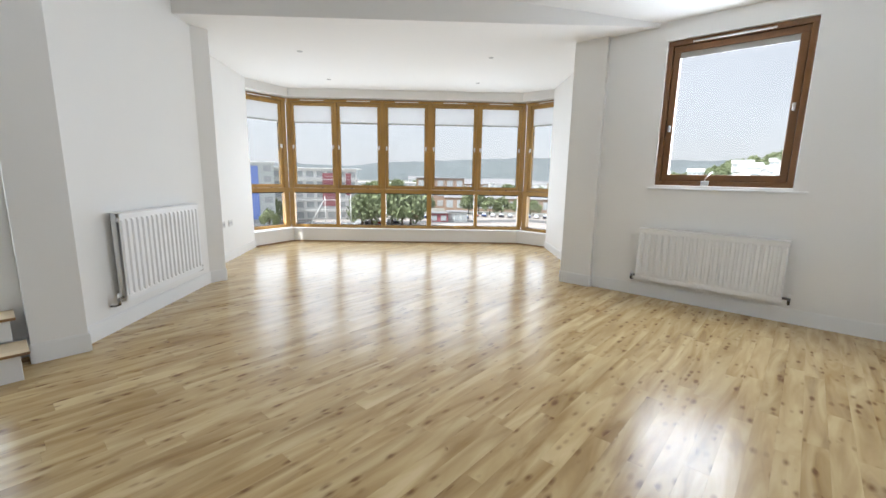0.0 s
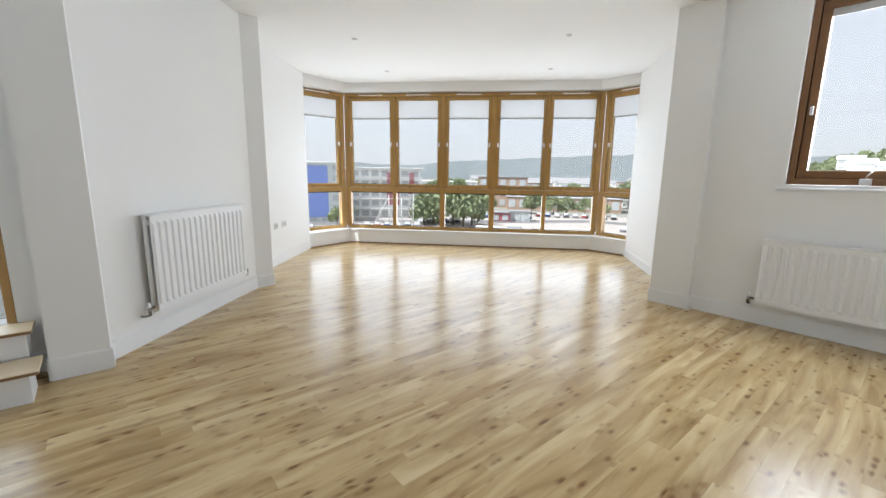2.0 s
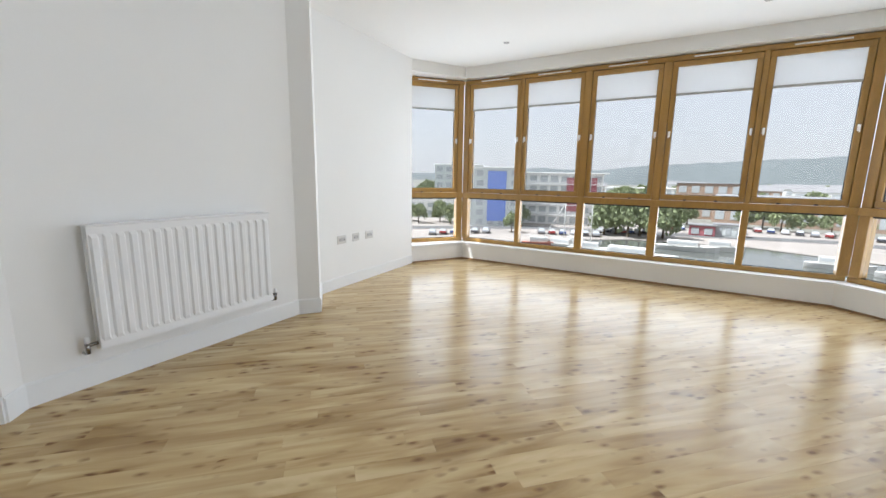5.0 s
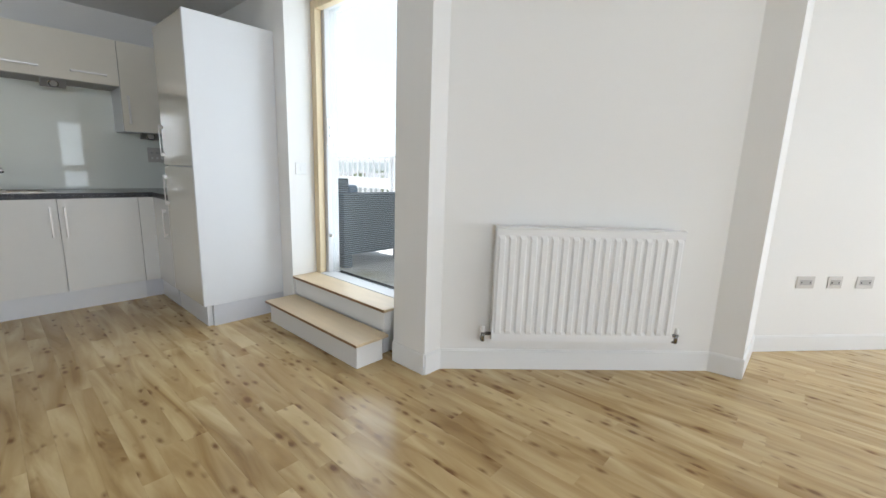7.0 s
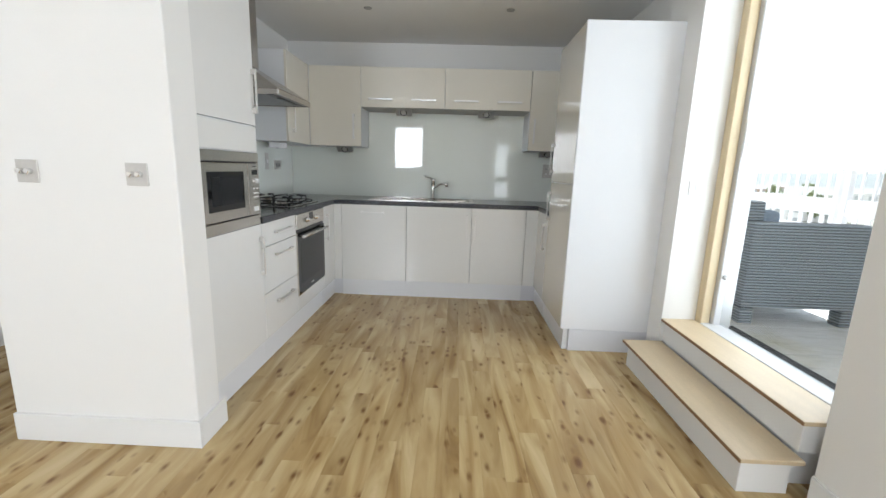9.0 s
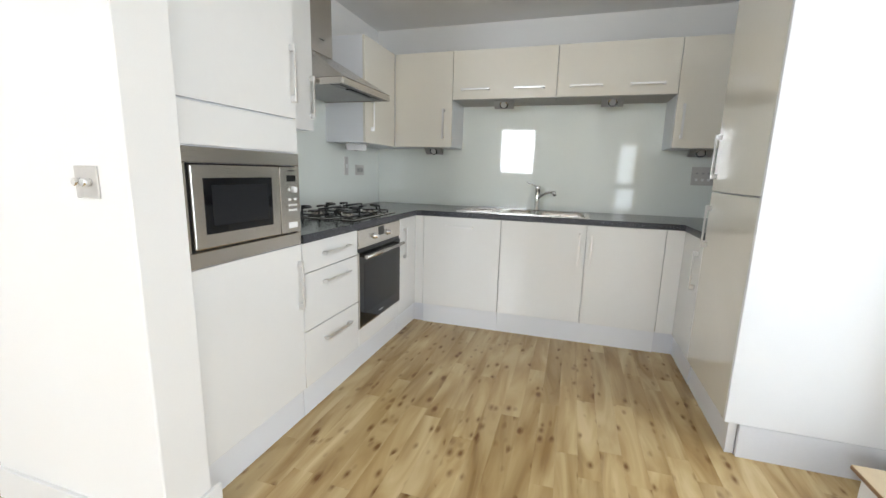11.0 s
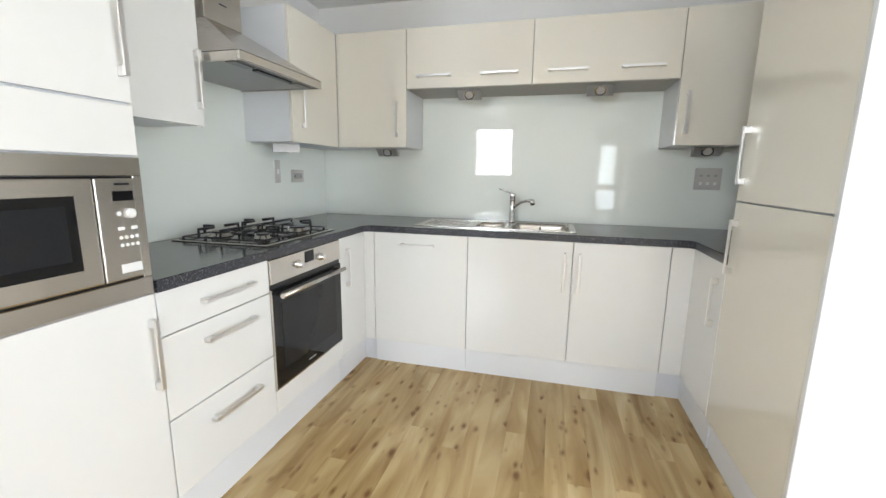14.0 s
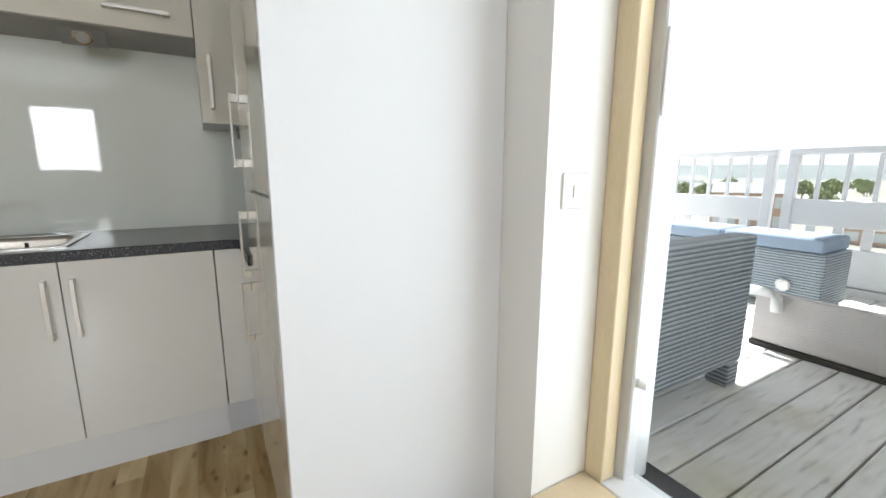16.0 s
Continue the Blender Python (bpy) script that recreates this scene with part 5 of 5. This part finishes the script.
dk = 0.142
row = 0
y = TY0 + 0.02
deck_mesh = {}
deck = thing("terrace_deck", (-5, -2, DZ), 0, "weathered grey timber deck with gaps between the boards", kind="structure")
ref = None
while y + dk < TY1:
    if ref is None:
        bm = box(TX0 + 0.2, TX1 - 0.12, -dk / 2, dk / 2 - 0.008, DZ - 0.03, DZ, 0.004)
        ref = part("board", bm, DECK, deck)
        ref.location.y += y + dk / 2 + 0.0
    else:
        o = new("board", ref.data)
        o.parent = deck
        o.location = (0, y + dk / 2, 0)
    y += dk

# ---- outside ----
GZ = -13.5
EYE0 = Vector((-1.2, 1.8))


def far(az, dist, side=0.0):
    """A place at a bearing (degrees to the left of +y) and a distance, and a step sideways to the right."""
    a = radians(az)
    d_ = Vector((-math.sin(a), math.cos(a)))
    r = Vector((d_.y, -d_.x))
    p = EYE0 + d_ * dist + r * side
    return p.x, p.y


def outside(name, rgb, vary=0.15, scale=0.2, rough=0.85):
    return mat(name, rgb, rough, vary=vary, scale=scale, bscale=scale * 12)


GROUND = outside("dusty_ground", (0.22, 0.22, 0.19), 0.25, 0.05)
ASPH = outside("asphalt", (0.15, 0.15, 0.15), 0.2, 0.3)
QUAY = outside("quay_paving", (0.37, 0.34, 0.31), 0.2, 0.2)
WATER = mat("dock_water", (0.12, 0.13, 0.12), 0.08, vary=0.1, scale=0.2, bump=0.6, bscale=1.5)
RENDER = outside("white_render", (0.84, 0.84, 0.83), 0.06)
PALEB = outside("pale_green_cladding", (0.64, 0.68, 0.67), 0.08)
BLUE = outside("blue_cladding", (0.22, 0.31, 0.70), 0.06)
REDC = outside("dark_red_cladding", (0.42, 0.15, 0.17), 0.10)
BRICK = outside("orange_brick", (0.40, 0.29, 0.22), 0.15, 1.0)
ROOFG = outside("grey_sheet_roof", (0.27, 0.27, 0.275), 0.1)
# Pale base colour stands in for the sky mirrored in distant panes.
WIN = mat("sky_tinted_far_glass", (0.48, 0.51, 0.52), 0.10, vary=0.1)
# Leaves paler than real foliage: the haze in front is in their colour.
LEAF = outside("haze_paled_leaves", (0.23, 0.27, 0.14), 0.40, 0.8)
LEAF2 = outside("hedge_leaves", (0.065, 0.10, 0.035), 0.4, 0.8)
BARK = outside("bark", (0.10, 0.075, 0.05), 0.3, 2)
# Distance haze is mixed into both hill colours, blue-grey on the far ridge.
HILL = outside("haze_tinted_hill_woods", (0.15, 0.18, 0.11), 0.22, 0.012)
HILL2 = outside("haze_tinted_far_hill", (0.14, 0.16, 0.165), 0.12, 0.006)
BOATW = outside("boat_white", (0.60, 0.60, 0.58), 0.05)
BOATR = outside("boat_red", (0.36, 0.13, 0.10), 0.1)
CARM = [mat("car_paint", c, 0.25, vary=0.02, coat=0.5) for c in ((0.55, 0.55, 0.56), (0.05, 0.05, 0.06), (0.30, 0.31, 0.33), (0.25, 0.03, 0.03), (0.04, 0.07, 0.2))]

gm = bmesh.new()
gv = [gm.verts.new((x, y, GZ)) for x, y in ((-4000, -4000), (4000, -4000), (4000, 4000), (-4000, 4000))]
gm.faces.new(gv)
structure("ground", gm, GROUND)


def sheet(name, pts, z, material, label=""):
    return structure(name, prism(pts, z - 0.05, z), material, label)


sheet("water", [far(64, 78), far(50, 72), far(38, 70), far(20, 62), far(5, 58), far(5, 98), far(20, 106), far(38, 113), far(50, 109), far(62, 100)], GZ + 0.1, WATER, "grey-green dock water")
sheet("pavement", [far(84, 84), far(66, 80), far(62.2, 100), far(50, 110), far(38, 114), far(20, 107), far(5, 99), far(5, 150), far(30, 165), far(55, 150), far(84, 150)], GZ + 0.2, QUAY)
sheet("road", [far(84, 114), far(62, 121), far(30, 136), far(5, 130), far(5, 137), far(30, 144), far(62, 129), far(84, 121)], GZ + 0.26, ASPH)


def building(az, dist, w, depth, h, storeys, bays, wall_m, label, roof_m=None, win_w=0.6, balcony=False, roof_over=0.4, stripe=None, turn=0.0, category="building", pitched=False):
    x, y = far(az, dist)
    th = thing("apartment_building" if storeys > 2 else "low_building", (x, y, GZ), az + turn, label, category)
    # its front is towards -y of its own, facing the camera
    part("wall", box(-w / 2, w / 2, 0, depth, 0, h, 0.05), wall_m, th, local=True)
    if pitched:
        t = bmesh.new()
        o, k = 0.4, h + w * 0.0 + depth * 0.28
        vs = [t.verts.new(p) for p in ((-w / 2 - o, -o, h), (w / 2 + o, -o, h), (w / 2 + o, depth + o, h), (-w / 2 - o, depth + o, h), (-w / 2 - o, depth / 2, k), (w / 2 + o, depth / 2, k))]
        for f_ in ((0, 1, 5, 4), (2, 3, 4, 5), (0, 4, 3), (1, 2, 5), (0, 3, 2, 1)):
            t.faces.new([vs[i] for i in f_])
        part("roof", t, roof_m or ROOFG, th, local=True)
    else:
        part("roof", box(-w / 2 - roof_over, w / 2 + roof_over, -roof_over, depth + roof_over, h + 0.002, h + 0.35, 0.05), roof_m or ROOFG, th, local=True)
    sh = h / storeys
    wm = box(-win_w * w / bays / 2, win_w * w / bays / 2, -0.12, 0.0, 0, sh * 0.58, 0.02)
    first = None
    for s in range(storeys):
        for b_ in range(bays):
            cx = -w / 2 + w * (b_ + 0.5) / bays
            if first is None:
                first = part("window", wm, WIN, th, local=True)
                first.location = (cx, -0.01, s * sh + sh * 0.22)
            else:
                o = new("window", first.data)
                o.parent = th
                o.location = (cx, -0.01, s * sh + sh * 0.22)
        if balcony and s:
            part("balcony", box(-w / 2, w / 2, -1.5, -0.125, s * sh - 0.1, s * sh + 0.08, 0.02), RENDER, th, local=True)
            bm = box(-w / 2, w / 2, -1.5, -1.46, s * sh + 1.0, s * sh + 1.06)
            for k in range(int(w / 1.2)):
                box(-w / 2 + k * 1.2, -w / 2 + k * 1.2 + 0.06, -1.49, -1.45, s * sh + 0.08, s * sh + 1.0, bm=bm)
            part("balcony_rail", bm, RENDER, th, local=True)
    if stripe:
        for x0, x1, z0, z1, mt in stripe:
            part("panel", box(x0, x1, -0.35, -0.125, z0, z1, 0.02), mt, th, local=True)
    return th


building(68.0, 125, 17, 16, 17.4, 6, 5, PALEB, "pale green and glass apartment block with a tall blue panel", RENDER, balcony=False, stripe=[(-1.1, 4.4, 1.8, 16.6, BLUE)])
building(59.0, 137, 26, 16, 16.2, 5, 8, RENDER, "white apartment block with dark red panels and long balconies", RENDER, 0.7, True, 1.4, [(2.2, 6.2, 4.5, 15.0, REDC), (9.5, 11.2, 8.0, 15.0, REDC)])
building(72.5, 175, 20, 12, 19.5, 6, 5, PALEB, "grey apartment block with a flat roof", RENDER)
building(77, 152, 20, 11, 8.8, 3, 6, RENDER, "pale three-storey block among trees", ROOFG)
building(84, 158, 20, 9, 8.0, 3, 6, RENDER, "pale three-storey block among trees", ROOFG)
building(42, 190, 22, 14, 13.6, 3, 5, BRICK, "orange brick block in the distance", ROOFG)
building(34, 177, 46, 16, 5.6, 1, 10, BRICK, "long low brown shed in the distance", ROOFG, pitched=True)
building(26, 215, 52, 18, 8.0, 2, 9, RENDER, "long low white works in the distance", ROOFG)
building(16.5, 128, 40, 16, 6.5, 1, 9, RENDER, "long low white building with a grey roof", ROOFG, pitched=True)
building(8.0, 140, 24, 14, 6.0, 1, 7, PALEB, "low grey shed by the quay", ROOFG, pitched=True)
# Stands for red containers, made with the building function.
building(42.2, 129, 6, 3.0, 2.9, 1, 2, REDC, "orange-red containers by the quay, built as one low block", ROOFG, category="kiosk")
building(39.6, 131, 6.5, 4.0, 3.2, 1, 3, PALEB, "small grey cabin by the quay", ROOFG, category="cabin")
building(48, 320, 60, 20, 9, 2, 14, RENDER, "long white works far off", RENDER)
building(24, 380, 46, 20, 10, 2, 10, BRICK, "brick works far off", ROOFG)
rng = random.Random(5)
for i in range(26):
    az = rng.uniform(6, 88)
    building(az, rng.uniform(260, 560), rng.uniform(14, 34), 12, rng.uniform(6, 11), 2, 4, rng.choice((RENDER, BRICK, PALEB)), "small distant building on the plain", ROOFG, pitched=True)

# houses on the hillside beyond the side window, and across the terrace
for i in range(90):
    az = rng.uniform(-18, 15)
    dist = 218 + rng.uniform(-4, 20)
    th = building(az, dist, rng.uniform(4, 8), 6, rng.uniform(3.2, 4.6), 2, 3, rng.choice((RENDER, RENDER, RENDER, PALEB)), "white terraced house on the hillside", PALEB, pitched=True)
    th.location.z = -7.6 + (dist - 216) * 0.42 + max(0, 12 - az) * 0.62
for i in range(26):
    az = rng.uniform(92, 150)
    building(az, rng.uniform(110, 420), rng.uniform(10, 26), 10, rng.uniform(6, 11), 2, 5, rng.choice((RENDER, BRICK, RENDER)), "distant house among trees", ROOFG, pitched=True)


def ridge(name, az0, az1, dist, heights, material, depth=250, label=""):
    """A wooded ridge between two bearings; heights are spread evenly along it."""
    t = bmesh.new()
    n, rows = 90, []
    for i in range(n + 1):
        f_ = i / n
        az = az0 + (az1 - az0) * f_
        p = f_ * (len(heights) - 1)
        k = min(int(p), len(heights) - 2)
        h = heights[k] + (heights[k + 1] - heights[k]) * (p - k)
        col = []
        for j in range(7):
            g = j / 6
            dd = dist + (g - 0.0) * depth
            x, y = far(az, dd)
            hh = h * math.sin(min(1, g * 1.25) * math.pi / 2) * (1 + 0.10 * noise.noise(Vector((x * 0.02, y * 0.02, 0)))) + (noise.noise(Vector((x * 0.11, y * 0.11, 3))) * 2.2 if j else 0)
            col.append(t.verts.new((x, y, GZ - 0.5 + hh)))
        rows.append(col)
    for r0, r1 in zip(rows, rows[1:]):
        for j in range(6):
            t.faces.new((r0[j], r0[j + 1], r1[j + 1], r1[j]))
    return structure(name, t, material, label)


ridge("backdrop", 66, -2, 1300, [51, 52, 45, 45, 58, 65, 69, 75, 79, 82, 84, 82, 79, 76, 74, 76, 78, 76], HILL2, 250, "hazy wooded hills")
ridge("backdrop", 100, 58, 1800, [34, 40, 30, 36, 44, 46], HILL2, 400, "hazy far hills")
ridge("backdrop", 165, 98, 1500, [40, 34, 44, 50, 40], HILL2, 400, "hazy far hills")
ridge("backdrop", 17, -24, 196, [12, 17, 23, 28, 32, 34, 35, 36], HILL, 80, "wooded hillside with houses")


def leaf_clump_mesh(name, seed, n=1000, size=0.20):
    """An uneven crown of small leaf cards in clusters, one metre in radius."""
    r = random.Random(seed)
    t = bmesh.new()
    centres = []
    for i in range(16):
        a, b_ = r.uniform(0, 2 * math.pi), r.uniform(-0.5, 1.0)
        q = math.sqrt(max(0, 1 - b_ * b_)) * 0.72
        centres.append((q * math.cos(a), q * math.sin(a), b_ * 0.62, r.uniform(0.24, 0.46)))
    for i in range(n):
        cx, cy, cz, cr = r.choice(centres)
        d_ = Vector((r.gauss(0, 1), r.gauss(0, 1), r.gauss(0, 1))).normalized() * cr * r.uniform(0.5, 1.05)
        p = Vector((cx, cy, cz)) + d_
        s = size * r.uniform(0.35, 0.7)
        m = Matrix.Translation(p) @ Euler((r.uniform(0, 6), r.uniform(0, 6), r.uniform(0, 6))).to_matrix().to_4x4()
        vs = [t.verts.new(m @ Vector(v)) for v in ((-s, -s * 0.5, 0), (s * 0.2, -s * 0.7, s * 0.2), (s, 0.1 * s, 0), (0, s * 0.8, -s * 0.1))]
        t.faces.new(vs)
    me = bpy.data.meshes.new(name)
    t.to_mesh(me)
    t.free()
    return me


CROWNS = [leaf_clump_mesh("crown", s) for s in (1, 2, 3)]
for me in CROWNS:
    me.materials.append(LEAF)
TR = lathe([(0.075, 0), (0.055, 0.3), (0.045, 0.6), (0.02, 1.0)], sides=7)
for k in range(4):
    a = k * 1.7
    tube([(0, 0, 0.45 + k * 0.08), (math.cos(a) * 0.18, math.sin(a) * 0.18, 0.68 + k * 0.06)], 0.018, bm=TR, sides=5, taper=[1, 0.5])
TRUNK = bpy.data.meshes.new("trunk")
TR.to_mesh(TRUNK)
TR.free()
TRUNK.materials.append(BARK)


def tree(x, y, z, h, i):
    th = thing("tree", (x, y, z), (i * 47) % 360, "leafy green tree standing in a row", "tree", "trees by the dock")
    o = new("trunk", TRUNK)
    o.parent, o.scale = th, (h * 0.5, h * 0.5, h * 0.62)
    o = new("crown", CROWNS[i % 3])
    o.parent, o.location, o.scale = th, (0, 0, h * 0.50), (h * 0.46, h * 0.46, h * 0.52)


k = 0
for az, dist, h in ((53.0, 117, 12), (51.6, 119, 13), (50.2, 115, 12.5), (48.8, 118, 14), (47.4, 114, 13.5), (46.2, 117, 13), (52.3, 172, 14), (50.5, 170, 14.5), (49, 174, 14), (47.6, 171, 13), (45.0, 150, 10), (43.8, 160, 9), (38, 162, 10), (36.6, 166, 10), (35, 158, 9), (33.4, 160, 9), (31, 156, 9), (29, 158, 8), (65, 112, 7), (64, 130, 9), (73.5, 128, 8), (75, 134, 9), (78, 130, 8), (80, 136, 9), (83, 132, 9), (71.5, 136, 9), (86, 128, 8), (24, 150, 8), (21, 148, 8), (12, 150, 7), (6, 152, 8)):
    x, y = far(az, dist)
    tree(x, y, GZ, h * 0.80, k)
    k += 1
for i in range(170):
    az = rng.uniform(4, 160)
    x, y = far(az, rng.uniform(190, 520))
    tree(x, y, GZ, rng.uniform(8, 13), k)
    k += 1
for i in range(110):
    az, dist = rng.uniform(-20, 14), rng.uniform(238, 262)
    x, y = far(az, dist)
    tree(x, y, -1.5 + (dist - 240) * 0.12 + max(0, 13 - az) * 1.05 - 5.0, rng.uniform(7, 10), k)
    k += 1
for i in range(40):
    az, dist = rng.uniform(-20, 14), rng.uniform(206, 216)
    x, y = far(az, dist)
    tree(x, y, -13.0 + (dist - 202) * 0.35 + max(0, 12 - az) * 0.3, rng.uniform(4, 6), k)
    k += 1


def car(x, y, turn, m):
    th = thing("car", (x, y, GZ + 0.26), turn, "parked car by the dock", "car", "parked cars")
    t = bmesh.new()
    prof = [(-2.1, 0.35), (-2.1, 0.75), (-1.95, 0.9), (-1.1, 0.98), (2.05, 0.85), (2.15, 0.35)]
    a = [t.verts.new((p[0], -0.85, p[1])) for p in prof]
    b_ = [t.verts.new((p[0], 0.85, p[1])) for p in prof]
    t.faces.new(a)
    t.faces.new(b_[::-1])
    for i in range(len(prof)):
        j = (i + 1) % len(prof)
        t.faces.new((a[i], b_[i], b_[j], a[j]))
    part("body", t, m, th, local=True)
    t = bmesh.new()
    vs = [t.verts.new(p) for p in ((-1.7, -0.78, 0.93), (1.1, -0.78, 0.93), (1.1, 0.78, 0.93), (-1.7, 0.78, 0.93), (-1.2, -0.62, 1.42), (0.3, -0.62, 1.42), (0.3, 0.62, 1.42), (-1.2, 0.62, 1.42))]
    for f_ in ((0, 1, 5, 4), (1, 2, 6, 5), (2, 3, 7, 6), (3, 0, 4, 7), (4, 5, 6, 7), (0, 3, 2, 1)):
        t.faces.new([vs[i] for i in f_])
    part("cabin", t, WIN, th, local=True)
    for wx in (-1.35, 1.35):
        for wy in (-0.8, 0.8):
            bm = lathe([(0.32, -0.1), (0.32, 0.1)], sides=12, m=Matrix.Rotation(radians(90), 4, "X"), at=(wx, wy, 0.32))
            part("wheel", bm, RUBBER, th, local=True)
    return th


cars = [car(*far(50, 80), 20, m) for m in CARM]
for i, (az, dist) in enumerate([(53.6 - 0.9 * j, 121 + 0.4 * j) for j in range(7)] + [(61 - 1.4 * j, 112) for j in range(6)] + [(37 - 1.2 * j, 150) for j in range(9)] + [(26 - 1.9 * j, 118) for j in range(10)] + [(76 - 1.5 * j, 104 + j) for j in range(6)] + [(45.5 - 1.2 * j, 141) for j in range(7)]):
    x, y = far(az, dist)
    if i < 5:
        cars[i].location.x, cars[i].location.y = x, y
        cars[i].rotation_euler.z = radians(az + 90 + rng.uniform(-8, 8))
    else:
        copy_thing(cars[i % 5], pose(x, y, GZ + 0.26, 0, 0, az + 90 + rng.uniform(-8, 8)))


def boat(az, dist, turn, L, hull_m, label, mast=0.0, cabin=True, lean=0.0):
    x, y = far(az, dist)
    th = thing("boat", (x, y, GZ + 0.1), turn, label, "boat", "boats in the dock")
    t = bmesh.new()
    rings = []
    for f_, w in ((0, 0.5), (0.15, 0.9), (0.5, 1.0), (0.8, 0.8), (0.93, 0.4), (1.0, 0.03)):
        xx, hw = (f_ - 0.5) * L, w * L * 0.13
        rings.append([t.verts.new((xx, s * hw * k, z)) for s, k, z in ((-1, 0.6, 0.0), (-1, 1, 0.9 + 0.4 * f_ * f_), (1, 1, 0.9 + 0.4 * f_ * f_), (1, 0.6, 0.0))])
    for r0, r1 in zip(rings, rings[1:]):
        for i in range(4):
            t.faces.new((r0[i], r0[(i + 1) % 4], r1[(i + 1) % 4], r1[i]))
    t.faces.new(rings[0])
    t.faces.new(rings[-1])
    part("hull", t, hull_m, th, local=True)
    if cabin:
        part("cabin", box(-L * 0.3, L * 0.18, -L * 0.08, L * 0.08, 0.95, 2.1, 0.1), BOATW, th, local=True)
        part("cabin_window", box(-L * 0.27, L * 0.15, -L * 0.083, L * 0.083, 1.35, 1.8, 0.02), WIN, th, local=True)
    if mast:
        part("mast", tube([(0, 0, 0.9), (lean, 0, mast)], 0.10, sides=6), BOATW, th, local=True)
        part("boom", tube([(0, 0, 2.2), (-L * 0.4, 0, 2.4)], 0.07, sides=6), BOATW, th, local=True)
        bm = tube([(L * 0.48, 0, 1.2), (lean * 0.95, 0, mast * 0.95), (-L * 0.48, 0, 1.0)], 0.025, sides=4)
        part("stay_wire", bm, BOATW, th, local=True)


boat(49.3, 84, 40, 15, BOATW, "white and red passenger boat moored at the quay")
boat(43.6, 100, 42, 12, BOATW, "white boat with a cabin moored at the quay")
boat(40, 104, 40, 8, BOATW, "small white boat on the dock")
boat(58, 90, 30, 9, BOATW, "white sailing boat with a tall mast", 10)
boat(54.6, 87, 50, 9, BOATW, "white sailing boat with a tall mast", 10.5)
boat(56.2, 93, 20, 8, BOATW, "white sailing boat with a tall mast", 9)
boat(61, 91, 60, 8, BOATR, "red sailing boat with a leaning mast", 9, lean=4.5)
boat(30, 96, 35, 9, BOATW, "white cabin boat by the quay")
boat(25, 94, 30, 8, BOATW, "white cabin boat by the quay")
boat(20, 92, 20, 8, BOATW, "white cabin boat by the quay")
boat(15, 88, 25, 9, BOATW, "white cabin boat by the quay")

# ---- floor boards ----
SW, SL = 0.092, 1.10


def inside(x, y):
    k, c = len(FLOOR_POLY), False
    for i in range(k):
        (xa, ya), (xb, yb) = FLOOR_POLY[i], FLOOR_POLY[(i + 1) % k]
        if (ya > y) != (yb > y) and x < (xb - xa) * (y - ya) / (yb - ya) + xa:
            c = not c
    return c


def strip_mesh(L):
    bm = box(-SW / 2 + 0.0001, SW / 2 - 0.0001, -L / 2 + 0.0001, L / 2 - 0.0001, -0.0095, 0.0, 0.0003)
    me = bpy.data.meshes.new("floor_board")
    bm.to_mesh(me)
    bm.free()
    me.materials.append(OAK)
    return me


rngf = random.Random(11)
boards = []
x = KR - 0.1
while x < EAST + 0.1:
    y = KB - 0.3 - rngf.uniform(0, SL)
    while y < 7:
        L = SL * rngf.choice((0.55, 0.8, 1.0, 1.0))
        boards.append((x + SW / 2, y, y + L))
        y += L
    x += SW
x = KR - 0.1 - SW
while x > -7.2:
    y = -0.4 - rngf.uniform(0, SL)
    while y < 7:
        L = SL * rngf.choice((0.55, 0.8, 1.0, 1.0))
        boards.append((x + SW / 2, y, y + L))
        y += L
    x -= SW
clipped = []
for bx, y0, y1 in boards:
    n = 24
    ins = [inside(bx, y0 + (y1 - y0) * (i + 0.5) / n) for i in range(n)]
    i = 0
    while i < n:
        if ins[i]:
            j = i
            while j < n and ins[j]:
                j += 1
            clipped.append((bx, y0 + (y1 - y0) * i / n, y0 + (y1 - y0) * j / n))
            i = j
        else:
            i += 1
clipped.sort(key=lambda b_: abs(b_[0] + 1.9) * 1.0 + abs((b_[1] + b_[2]) / 2 + 0.2) * 0.9)
fl = bpy.data.objects["floor"]
shared = {}
for bx, y0, y1 in clipped[:300]:
    L = round(y1 - y0, 3)
    if L not in shared:
        shared[L] = strip_mesh(L)
    o = new("floor_board", shared[L])
    o.parent = fl
    o.location = (bx, (y0 + y1) / 2, 0)
rest = bmesh.new()
for bx, y0, y1 in clipped[300:]:
    v = [rest.verts.new(p) for p in ((bx - SW / 2 + 0.0001, y0 + 0.0001, 0), (bx + SW / 2 - 0.0001, y0 + 0.0001, 0), (bx + SW / 2 - 0.0001, y1 - 0.0001, 0), (bx - SW / 2 + 0.0001, y1 - 0.0001, 0))]
    w = [rest.verts.new((q.co.x, q.co.y, -0.0095)) for q in v]
    rest.faces.new(v)
    for i in range(4):
        rest.faces.new((v[i], w[i], w[(i + 1) % 4], v[(i + 1) % 4]))
part("floor_boards", rest, OAK, fl, "oak laminate boards", kind="stuff")
